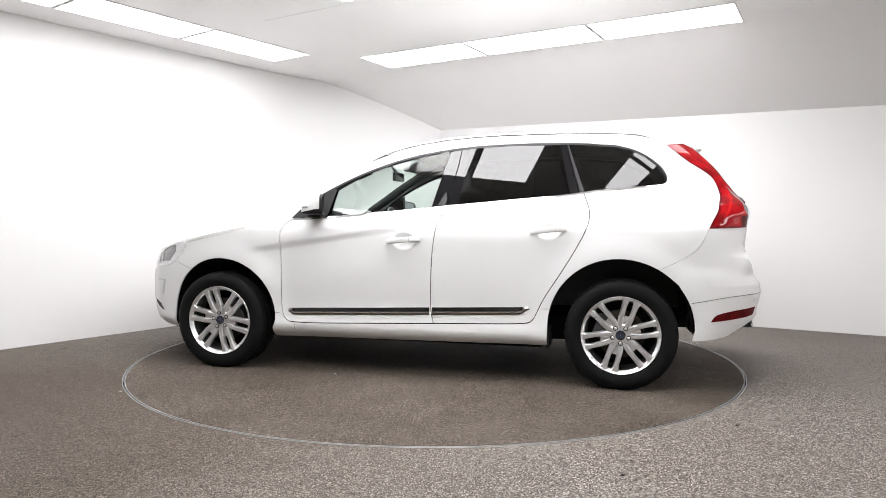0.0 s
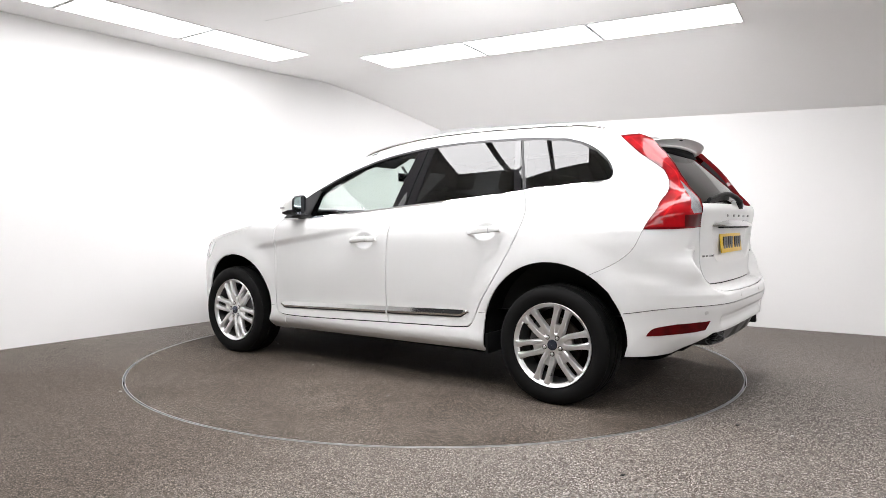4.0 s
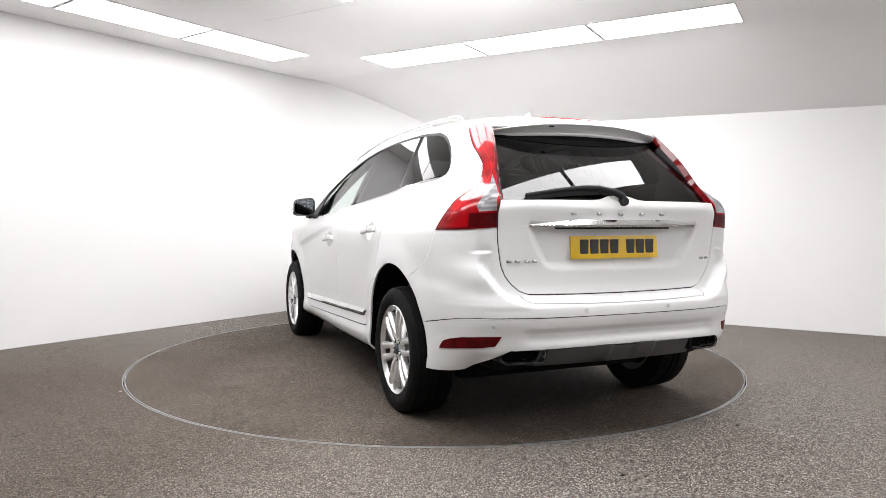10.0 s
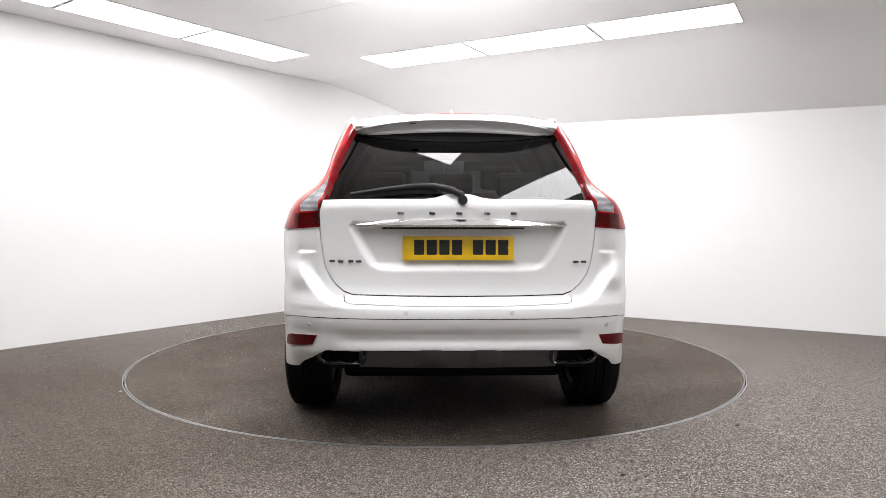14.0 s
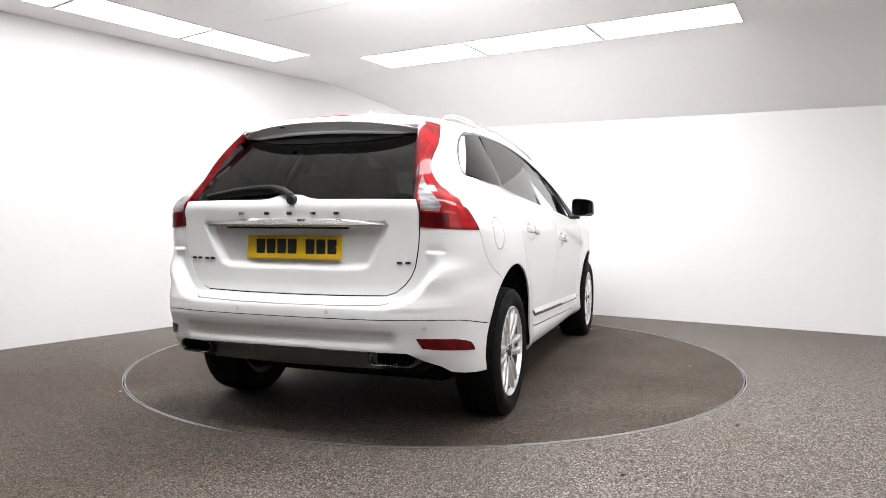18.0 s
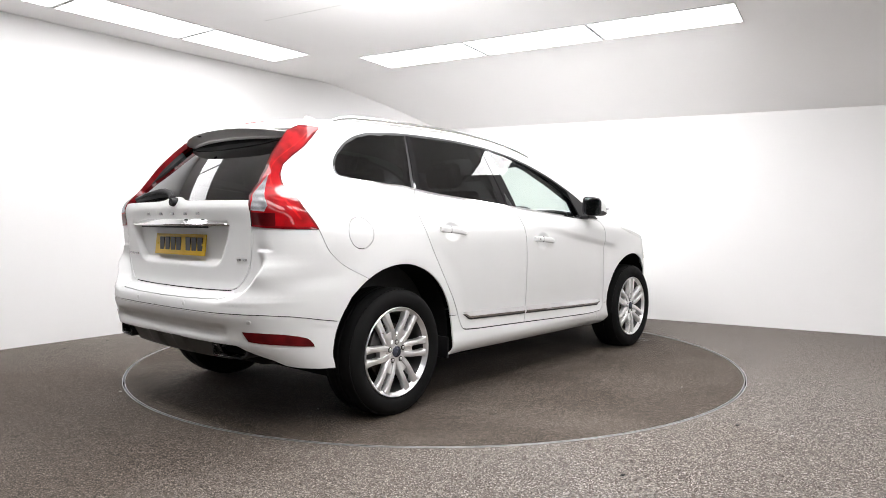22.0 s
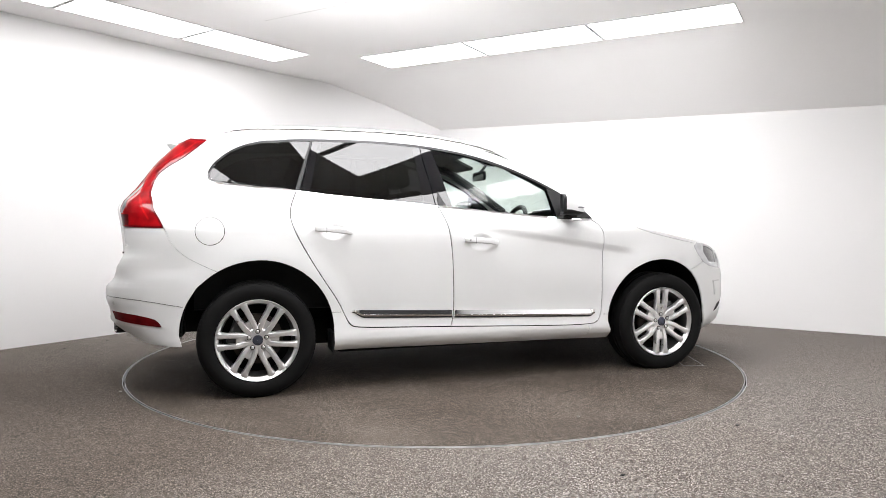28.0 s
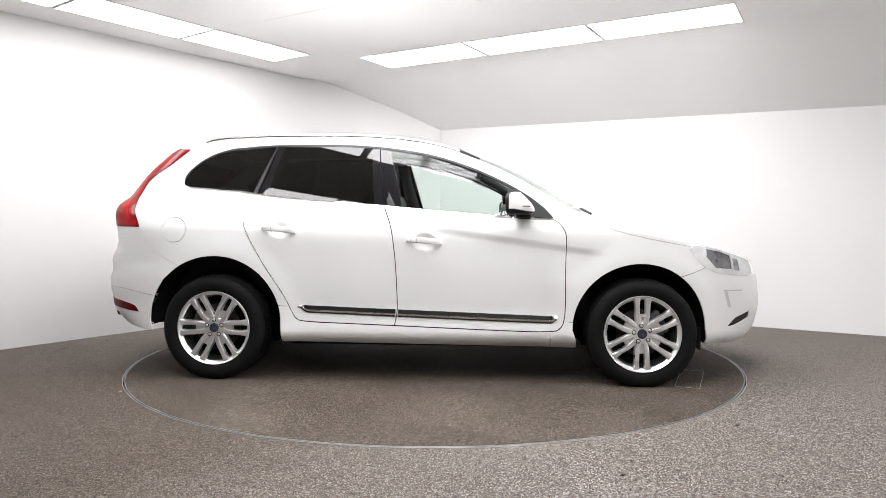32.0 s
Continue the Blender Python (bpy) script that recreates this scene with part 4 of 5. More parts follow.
        P("guide", "light_guide", GUIDERED, lamp, "bright red light guide along the lamp", out=pillow, thick=0.02)
        P("lampedge", "lamp_edge", BLACK, lamp, "thin black edge of the lamp", out=0.001, thick=0.06)
        P("lampborder", "lens_border", EDGERED, lamp, "deep red border of the lens", out=pillow, thick=0.03)
        P("reverse", "reversing_lens", WHITELENS, lamp, "clear ribbed reversing lens", out=pillow, thick=0.02)
        P("stop", "lower_lens", DARKRED, lamp, "dark red lower lens", out=pillow, thick=0.03)
        head = P("head", "headlamp", CHROME_LENS, car, "clear swept-back headlamp", out=0.002, thick=0.02)
        P("eye", "projector", EYE_DARK, head, "dark lamp interior with bright projector", out=-0.004, thick=0.01)
        P("rib", "indicator_lens", WHITELENS, head, "clear ribbed indicator lens", out=0.0, thick=0.01)
        P("refl", "reflector", REFLEXRED, car, "dark red rear reflector", out=0.003, thick=0.012)
        P("fog", "fog_slot", SHADE_WHITE, car, "vertical vent in the white bumper, greyed for its shade", out=-0.004, thick=0.01)
        P("low", "lower_intake", BLACK, car, "black lower intake trim", out=-0.004, thick=0.01)
    hatch = patch("tailgate", vs, region["hatch"], PAINT, car, "white closed tailgate with a number plate recess", both=True)
    patch("rear_window", vs, region["glass"], PRIVACY, hatch, "dark privacy rear window", both=True, thick=0, sheet=rear_sheet)
    patch("rear_bumper", vs, region["bumper"], PAINT, car, "white rear bumper with raised shoulders", both=True)
    patch("lower_bumper", vs, region["valance"], PAINT, car, "white lower rear bumper section", both=True)
    patch("front_bumper", vs, region["nose"], PAINT, car, "white front bumper", both=True)
    # dark backing behind the joints
    bm = bmesh.new()
    for sg in (1, -1):
        cols = []
        for i in range(121):
            s = LALL * i / 120
            col = []
            for j in range(16):
                z = max(0.28, bottom_z(s) + 0.03) + (min(1.05, edge_z(s) - 0.05) - max(0.28, bottom_z(s) + 0.03)) * j / 15
                p = skin(s, z, -0.035)
                col.append(bm.verts.new((p.x, sg * max(p.y, 0), p.z)))
            cols.append(col)
        for i in range(120):
            for j in range(15):
                q = (cols[i][j], cols[i + 1][j], cols[i + 1][j + 1], cols[i][j + 1])
                c = sum((v.co for v in q), Vector()) / 4
                if math.hypot(c.x + 1.37, c.z - 0.385) < 0.47 or math.hypot(c.x - 1.375, c.z - 0.355) < 0.46:
                    continue
                bm.faces.new(q)
    part("inner_shell", bm, DARK, car, "dark inner body shell behind the panel joints")
    return parts, hatch


BRIGHT = worn("bright_metal", (0.80, 0.80, 0.81), 0.10, metal=1.0, scale=10, amount=0.03, bump=0.0)
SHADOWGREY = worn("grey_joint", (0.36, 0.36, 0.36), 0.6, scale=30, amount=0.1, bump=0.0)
BADGE = worn("dark_chrome_badge", (0.45, 0.45, 0.46), 0.25, metal=1.0, scale=30, amount=0.1, bump=0.0)
CHROME_LENS = worn("clear_headlamp_lens", (0.66, 0.67, 0.68), 0.12, metal=0.2, scale=25, amount=0.12, bump=0.0, coat=1.0)
EYE_DARK = worn("headlamp_interior", (0.13, 0.13, 0.14), 0.2, metal=0.5, scale=25, amount=0.3, bump=0.0, coat=1.0)
# white body colour greyed down, so the vent's shade is in the colour
SHADE_WHITE = worn("shaded_vent_white", (0.55, 0.55, 0.55), 0.3, scale=10, amount=0.03, bump=0.0, coat=0.5)


def top_surface():
    """Bonnet, windscreen and roof between the two upper edges."""
    n = 220
    ss = [LALL * i / n for i in range(n + 1)]
    edge = [skin(s, edge_z(s)) for s in ss]
    cols = [-1 + 2 * k / 28 for k in range(29)]
    cols = sorted(set(cols) | {-0.93, 0.93})

    def row(p, base, tip):
        zc = curve_keys(CROWN, p.x)
        m = 2.3 if p.x > 0.25 else 2.9
        return [Vector((p.x, p.y * c, zc - (zc - p.z) * abs(c) ** m)) for c in cols]
    rows = [row(p, 0, 0) for p in edge]
    xb, xt = 1.045, 0.215

    def build(name, test, mat, label, drop=0.0, thick=0.012):
        bm = bmesh.new()
        made = {}

        def v(i, k):
            if (i, k) not in made:
                made[i, k] = bm.verts.new(rows[i][k] - Vector((0, 0, drop)))
            return made[i, k]
        for i in range(n):
            for k in range(len(cols) - 1):
                x, c = (rows[i][k].x + rows[i + 1][k].x) / 2, (cols[k] + cols[k + 1]) / 2
                if test(x, c):
                    f = (v(i, k), v(i + 1, k), v(i + 1, k + 1), v(i, k + 1))
                    bm.faces.new(f)
        bmesh.ops.remove_doubles(bm, verts=bm.verts[:], dist=0.0005)
        bmesh.ops.recalc_face_normals(bm, faces=bm.faces[:])
        bm.normal_update()
        bm.verts.index_update()
        up = 1 if sum(f.normal.z for f in bm.faces) > 0 else -1
        vv = [v.co.copy() for v in bm.verts]
        nn = [v.normal * up for v in bm.verts]
        ff = [tuple(v.index for v in (f.verts if up > 0 else reversed(f.verts))) for f in bm.faces]
        bm.free()
        return finish(name, vv, ff, nn, mat, car, label, thick)
    screen = lambda x, c: xt < x < xb and abs(c) < 0.93
    well = lambda x, c: xb <= x <= 1.12 and abs(c) < 0.75
    build("bonnet", lambda x, c: x > xb and not well(x, c), PAINT, "white bonnet", thick=0.01)
    build("scuttle", well, BLACK, "black scuttle panel below the windscreen", 0.012)
    build("windscreen", screen, CLEAR, "lightly tinted raked windscreen", 0.0, 0)
    build("roof", lambda x, c: x <= xb and not screen(x, c), PAINT, "white roof and windscreen pillars")


SPOKE_MID = [(0.040, 0.0145), (0.066, 0.0215), (0.09, 0.0270), (0.12, 0.0305), (0.165, 0.0325), (0.198, 0.0340), (0.227, 0.0370)]
SPOKE_HALF = [(0.040, 0.0150), (0.066, 0.0155), (0.09, 0.0155), (0.12, 0.0146), (0.165, 0.0142), (0.198, 0.0160), (0.214, 0.0195), (0.227, 0.0240)]
SPOKE_FACE = [(0.040, -0.0165), (0.066, -0.0150), (0.09, -0.0115), (0.12, -0.007), (0.165, -0.004), (0.198, -0.004), (0.227, -0.006)]


def wheel(side, x, y, turn):
    """One wheel; its outer face looks along +Y when side is 1."""
    e = new("wheel", None)
    hang(e, car, "silver twin-spoke alloy wheel with a black tyre")
    e.location = (x, side * y, 0.336 if x > 0 else 0.340)
    if side < 0:
        e.rotation_euler = (0, 0, math.pi)
    R = 0.346
    t = [(0.236, -0.012), (0.262, 0.006), (0.295, 0.012), (0.320, 0.004), (0.336, -0.012), (0.343, -0.03), (R, -0.055), (R, -0.085), (R - 0.006, -0.088), (R - 0.006, -0.096), (R, -0.099),
         (R, -0.125), (R - 0.006, -0.128), (R - 0.006, -0.136), (R, -0.139), (R, -0.175), (0.340, -0.205), (0.326, -0.222), (0.29, -0.235), (0.236, -0.215)]
    ty = part("tyre", lathe(t, 72, True), RUBBER, e, "black road tyre with grooved tread", angle=48)
    # tread blocks on the shoulder
    bm = bmesh.new()
    for k in range(84):
        a = 2 * math.pi * k / 84
        m = Matrix.Rotation(-a, 4, "Y") @ Matrix.Translation((0.3375, 0, 0))
        for yy, tilt in ((-0.031, 12), (-0.193, -12)):
            bm_box(bm, -0.012, 0.0030, yy - 0.017, yy + 0.017, -0.0105, 0.0105, m=m @ Matrix.Rotation(radians(tilt), 4, "X"))
    part("shoulder_tread", bm, RUBBER, ty, smooth=False, kind="stuff")
    ring = [(0.243, -0.014), (0.243, -0.002), (0.240, 0.001), (0.236, -0.002), (0.226, -0.012), (0.219, -0.022)]
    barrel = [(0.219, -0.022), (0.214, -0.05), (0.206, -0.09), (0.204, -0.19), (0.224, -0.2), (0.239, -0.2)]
    # dark alloy here paints in the shade behind the spokes
    part("barrel", lathe(barrel, 64), ALLOYDARK, e, "inner wheel barrel, coloured dark for its shade", angle=30)
    part("rim", lathe(ring, 72), ALLOY, e, "polished silver rim", angle=30)
    # twelve spokes in six pairs
    for k in range(6):
        a = radians(turn + 60 * k)
        for sg in (-1, 1):
            b2 = bmesh.new()
            rings = []
            for i in range(19):
                r = 0.040 + 0.187 * i / 18
                c, w, h = sg * curve_keys(SPOKE_MID, r), curve_keys(SPOKE_HALF, r), curve_keys(SPOKE_FACE, r)
                rings.append([b2.verts.new((r, h + dy, c + k * w)) for k, dy in ((-1.2, -0.034), (-1.0, -0.0055), (-0.82, -0.0015), (-0.45, 0.0), (0.45, 0.0), (0.82, -0.0015), (1.0, -0.0055), (1.2, -0.034))])
            for p, q in zip(rings, rings[1:]):
                for j in range(8):
                    b2.faces.new((p[j], p[(j + 1) % 8], q[(j + 1) % 8], q[j]))
            b2.faces.new(rings[0][::-1])
            b2.faces.new(rings[-1])
            bmesh.ops.recalc_face_normals(b2, faces=b2.faces[:])
            bmesh.ops.transform(b2, matrix=Matrix.Rotation(-a, 4, "Y"), verts=b2.verts[:])
            part("spoke", b2, ALLOY, e, angle=40)
        # the pair's shared root
        web = [(0.046, 0.012, -0.023), (0.070, 0.016, -0.0205), (0.092, 0.020, -0.0170), (0.112, 0.022, -0.0140), (0.124, 0.018, -0.0150)]
        b2 = bmesh.new()
        rings = [[b2.verts.new(q) for q in ((r, h, -w), (r, h - 0.004, 0), (r, h, w), (r, h - 0.03, w), (r, h - 0.03, -w))] for r, w, h in web]
        for p, q in zip(rings, rings[1:]):
            for j in range(5):
                b2.faces.new((p[j], p[(j + 1) % 5], q[(j + 1) % 5], q[j]))
        b2.faces.new(rings[0])
        b2.faces.new(rings[-1][::-1])
        bmesh.ops.transform(b2, matrix=Matrix.Rotation(-a, 4, "Y"), verts=b2.verts[:])
        part("spoke_root", b2, ALLOY, e, angle=50)
    part("hub", lathe([(0.001, -0.016), (0.034, -0.016), (0.056, -0.0165), (0.066, -0.0185), (0.074, -0.024), (0.080, -0.032), (0.084, -0.06), (0.001, -0.06)], 48), ALLOY, e, "silver wheel hub", angle=35)
    part("hub_cap", lathe([(0.001, -0.009), (0.022, -0.010), (0.030, -0.012), (0.032, -0.02)], 32), CAPGREY, e, "grey-blue centre cap")
    for k in range(5):
        a = radians(90 + 72 * k - (8 if x > 0 else 36 if side > 0 else 0))
        nut = lathe([(0.001, -0.009), (0.007, -0.0095), (0.0095, -0.0115), (0.010, -0.02)], 12)
        bmesh.ops.transform(nut, matrix=Matrix.Translation((0.052 * math.cos(a), 0, 0.052 * math.sin(a))), verts=nut.verts[:])
        part("wheel_nut", nut, ALLOY, e)
        # dark ring on the hub face paints the shade of the sunken nut
        well = lathe([(0.010, -0.0138), (0.0140, -0.0138), (0.0140, -0.018), (0.010, -0.018)], 18, True)
        bmesh.ops.transform(well, matrix=Matrix.Translation((0.052 * math.cos(a), 0, 0.052 * math.sin(a))), verts=well.verts[:])
        part("nut_shade_ring", well, DARK, e)
    part("brake_disc", lathe([(0.03, -0.075), (0.150, -0.075), (0.150, -0.10), (0.03, -0.10)], 48, True), STEEL, e, "worn steel brake disc", angle=30)
    part("brake_shield", lathe([(0.001, -0.125), (0.205, -0.125), (0.205, -0.14), (0.001, -0.14)], 32), DARK, e, "dark splash shield")
    cal = box(0.07, 0.165, -0.118, -0.055, -0.075, 0.075, 0.012)
    bmesh.ops.transform(cal, matrix=Matrix.Rotation(radians(-150 if x > 0 else -20), 4, "Y"), verts=cal.verts[:])
    part("brake_caliper", cal, SKID, e, "grey brake caliper")
    return e


RAIL = worn("polished_rail", (0.78, 0.78, 0.79), 0.22, metal=1.0, scale=12, amount=0.05, bump=0.0)
CAPGREY = worn("centre_cap", (0.10, 0.11, 0.15), 0.2, metal=0.7, scale=40, amount=0.3, bump=0.0)


def wheelhouses():
    for cx, cz, r, yo in ((-1.37, 0.385, 0.445, 0.845), (1.375, 0.355, 0.435, 0.86)):
        for sg in (1, -1):
            bm = bmesh.new()
            a0, a1, n = (-16, 184, 40) if cx < 0 else (-12, 194, 40)
            o, i_ = [], []
            for k in range(n + 1):
                a = radians(a0 + (a1 - a0) * k / n)
                wx, wz = cx + r * math.cos(a), cz + r * math.sin(a)
                o.append(bm.verts.new((wx, sg * min(yo, skin(*on_side(wx, max(wz, 0.25))).y - 0.012), wz)))
                i_.append(bm.verts.new((cx + r * math.cos(a), sg * 0.52, cz + r * math.sin(a))))
            for k in range(n):
                bm.faces.new((o[k], o[k + 1], i_[k + 1], i_[k]))
            c = bm.verts.new((cx, sg * 0.52, cz))
            for k in range(n):
                bm.faces.new((i_[k], i_[k + 1], c))
            part("wheelhouse", bm, DARK, car, "black wheel-arch liner")


def trims(parts):
    for sd, sg in ((0, 1), (1, -1)):
        def put(name, bm, mat, parent, label=""):
            if sg < 0:
                bmesh.ops.transform(bm, matrix=Matrix.Diagonal((1, -1, 1, 1)), verts=bm.verts[:])
            return part(name, bm, mat, parent, label)
        # lower door mouldings: a bright raised band over a chrome strip on a dark base
        for key, x0, x1 in (("door_r", -0.825, -0.180), ("door_f", -0.163, 0.855)):
            def zz(x):
                return 0.4535 - 0.034 * (x + 0.825)
            for nm, mt, d0, d1, outw in (("moulding_band", CHROME, 0.0165, 0.044, 0.009), ("moulding", CHROME, 0.005, 0.0165, 0.010), ("moulding_base", BLACK, -0.004, 0.005, 0.007)):
                bm = bmesh.new()
                prev = None
                k = 80
                for i in range(k + 1):
                    x = x0 + (x1 - x0) * i / k
                    taper = min(1.0, (x - x0) / 0.06 + 0.25) if key == "door_r" else min(1.0, (x1 - x) / 0.05 + 0.35)
                    lift = 0.030 * (1 - step(0.0, 0.075, x - x0)) if key == "door_r" else 0.022 * (1 - step(0.0, 0.04, x1 - x))
                    lo, hi = (d0 + lift * 0.85, d1) if nm == "moulding_band" else (d0 * taper + lift, d1 * taper + lift)
                    zc = zz(x)
                    s = on_side(x, zc)[0]
                    ring = []
                    for dz, ou in ((lo, 0.0), (lo, outw * 0.8), (hi, outw * (0.25 if nm == "moulding_band" else 1.0)), (hi, 0.0)):
                        p = skin(s, zc + dz, ou - 0.002)
                        ring.append(bm.verts.new(p))
                    if prev:
                        for j in range(4):
                            bm.faces.new((prev[j], prev[(j + 1) % 4], ring[(j + 1) % 4], ring[j]))
                    else:
                        bm.faces.new(ring)
                    prev = ring
                bm.faces.new(prev[::-1])
                put(nm, bm, mt, parts[key, sd], {"moulding": "chrome door moulding", "moulding_base": "black moulding base"}.get(nm, "bright chrome raised band"))
        # door handles
        for key, xa, za, xb, zb in (("door_r", -1.052, 0.999, -0.828, 0.978), ("door_f", -0.105, 0.927, 0.122, 0.908)):
            pts = []
            for i in range(13):
                f = i / 12
                x, z = xa + (xb - xa) * f, za + (zb - za) * f
                y = half_width(x, z) + (0.024 if 0.12 < f < 0.88 else 0.010 + 0.014 * min(f, 1 - f) / 0.12)
                pts.append((x, y, z))
            bm = bmesh.new()
            rings = []
            for i, (x, y, z) in enumerate(pts):
                hh = 0.0185 if 0 < i < 12 else 0.0145
                z += 0.004 * math.sin(math.pi * i / 12)
                rings.append([bm.verts.new((x, y - 0.012 + dy, z + dz * hh)) for dy, dz in ((0, -1), (0.012, -0.98), (0.018, -0.72), (0.021, 0.0), (0.018, 0.72), (0.012, 0.98), (0, 1))])
            for p, q in zip(rings, rings[1:]):
                for j in range(7):
                    bm.faces.new((p[j], p[(j + 1) % 7], q[(j + 1) % 7], q[j]))
            bm.faces.new(rings[0])
            bm.faces.new(rings[-1][::-1])
            hd = put("door_handle", bm, PAINT, parts[key, sd], "white body-colour pull handle")
            f = 0.30
            x, z = xa + (xb - xa) * f, za + (zb - za) * f
            put("handle_joint", box(x - 0.0015, x + 0.0015, half_width(x, z) + 0.004, half_width(x, z) + 0.0338, z - 0.017, z + 0.022), SHADOWGREY, hd, "thin joint in the handle")
            if key == "door_f" and sg < 0:
                x, z = xa + (xb - xa) * 0.13, za + (zb - za) * 0.13
                put("key_slot", box(x - 0.005, x + 0.005, half_width(x, z) + 0.02, half_width(x, z) + 0.0345, z - 0.004, z + 0.006, 0.002), SHADOWGREY, hd, "small key slot")
        # roof rail
        rail = [(-1.56, 1.585), (-1.50, 1.603), (-1.40, 1.616), (-1.2, 1.624), (-1.0, 1.628), (-0.8, 1.629), (-0.6, 1.627), (-0.4, 1.619), (-0.2, 1.603), (-0.02, 1.576), (0.10, 1.549), (0.18, 1.524), (0.22, 1.508)]
        pts = [(x, half_width(x, curve_keys(EDGE, x)) - 0.005, z + 0.006) for x, z in rail]
        put("roof_rail", tube(pts, lambda f: 0.0085 if 0.03 < f < 0.97 else 0.005, 10, 1.2), RAIL, car, "slim satin silver roof rail")
        # mirror
        m = new("door_mirror", None)
        hang(m, car, "white door mirror with a black base")
        # a rounded housing from the rim at its back to a low nose
        secs = [(0.566, 0.90), (0.5545, 0.93), (0.551, 0.97), (0.557, 1.0), (0.572, 1.0), (0.577, 0.975), (0.60, 0.97), (0.62, 0.955), (0.645, 0.91), (0.668, 0.82), (0.686, 0.68), (0.697, 0.48), (0.702, 0.25), (0.703, 0.02)]
        n = 40
        grid = []
        for x, k in secs:
            drop = max(0.0, x - 0.60)
            z1, z0 = 1.226 - 0.75 * drop, 1.085 - 0.10 * drop
            ring = []
            for i in range(n):
                a = 2 * math.pi * (i + 0.5) / n
                c, q = math.cos(a), math.sin(a)
                u = math.copysign(abs(c) ** 0.5, c) * k
                w = math.copysign(abs(q) ** 0.5, q) * k
                yy = 0.982 + 0.092 * u
                ring.append((x - 0.36 * (yy - 0.982) * max(0.0, 1 - max(0.0, x - 0.57) / 0.16), yy, (z0 + z1) / 2 + (z1 - z0) / 2 * w - 0.011 * u * max(w, 0)))
            grid.append(ring)
        shells = {"rim": bmesh.new(), "cap": bmesh.new(), "base": bmesh.new()}
        for r0, r1 in zip(grid, grid[1:]):
            for i in range(n):
                quad = (r0[i], r0[(i + 1) % n], r1[(i + 1) % n], r1[i])
                b2 = shells["rim" if r1 in grid[:5] else "base" if math.sin(2 * math.pi * (i + 1) / n) < -0.3 else "cap"]
                b2.faces.new([b2.verts.new(p) for p in quad])
        for b2 in shells.values():
            bmesh.ops.remove_doubles(b2, verts=b2.verts[:], dist=0.0002)
        put("mirror_cap", shells["cap"], PAINT, m, "white mirror cap")
        put("mirror_base", shells["base"], BLACK, m, "black lower shell")
        put("mirror_rim", shells["rim"], BLACK, m, "black rim")
        b2 = bmesh.new()
        b2.faces.new([b2.verts.new((0.5615 - 0.36 * (p[1] - 0.982) - 0.06 * (p[2] - 1.16), 0.982 + (p[1] - 0.982) * 0.99, 1.157 + (p[2] - 1.157) * 0.99)) for p in grid[0]])
        r = bmesh.ops.extrude_face_region(b2, geom=b2.faces[:])
        bmesh.ops.translate(b2, vec=(0.003, 0, 0), verts=[q for q in r["geom"] if isinstance(q, bmesh.types.BMVert)])
        put("mirror_glass", b2, MIRROR, m, "reflective mirror glass")
        put("mirror_arm", box(0.585, 0.685, 0.83, 0.95, 1.066, 1.092, 0.01, 2), BLACK, m, "black arm")
        put("indicator", box(0.61, 0.672, 1.035, 1.0665, 1.132, 1.142, 0.003), WHITELENS, m, "clear side indicator strip")
        sail = prism([(0.568, 1.083), (0.833, 1.063), (0.77, 1.136), (0.70, 1.186), (0.62, 1.238), (0.535, 1.268)], 0.010)
        for v in sail.verts:
            v.co.y += half_width(v.co.x, v.co.z) - 0.006
        put("sail_panel", sail, BLACK, m, "black triangular mirror mount")
        # exhaust tip
        ex = new("exhaust_tip", None)
        hang(ex, car, "chrome-edged rectangular exhaust tip")
        oval = smooth_loop(dense([(0.437, 0.392), (0.433, 0.448), (0.616, 0.449), (0.652, 0.418), (0.620, 0.391)], 0.03), 2)
        def bow(y):
            return 0.02 + skin(*on_tail(max(y, 0.43), 0.46)).x - skin(*on_tail(0.43, 0.46)).x
        bm = bmesh.new()
        cy, cz = 0.53, 0.42
        ringsv = []
        for f, xx in ((1.0, -2.10), (1.0, -2.232), (0.985, -2.238), (0.955, -2.237), (0.93, -2.21), (0.91, -2.05)):
            ringsv.append([bm.verts.new((xx + bow(y), cy + (y - cy) * (1 + (f - 1) * 0.5), cz + (z - cz) * f)) for y, z in oval])
        for a, b in zip(ringsv, ringsv[1:]):
            for k in range(len(a)):
                bm.faces.new((a[k], a[(k + 1) % len(a)], b[(k + 1) % len(a)], b[k]))
        sur = bmesh.new()
        rs = [[sur.verts.new((xx + bow(y), cy + (y - cy) * f, cz + 0.002 + (z - cz) * g)) for y, z in oval] for f, g, xx in ((1.11, 1.36, -2.10), (1.11, 1.36, -2.230), (1.09, 1.30, -2.236), (1.02, 1.04, -2.234), (1.0, 1.0, -2.12))]
        for a, b in zip(rs, rs[1:]):
            for k in range(len(a)):
                sur.faces.new((a[k], a[(k + 1) % len(a)], b[(k + 1) % len(a)], b[k]))
        put("surround", sur, BLACK, ex, "black bezel")
        put("tip", bm, BADGE, ex, "chrome exhaust trim")
        bm = bmesh.new()
        bm.faces.new([bm.verts.new((-2.17 + bow(y), cy + (y - cy) * 0.9, cz + (z - cz) * 0.84)) for y, z in oval])
        for fc in list(bm.faces):
            r = bmesh.ops.extrude_face_region(bm, geom=[fc])
            bmesh.ops.translate(bm, vec=(0.02, 0, 0), verts=[q for q in r["geom"] if isinstance(q, bmesh.types.BMVert)])
        put("bore", bm, DARK, ex, "dark exhaust opening")
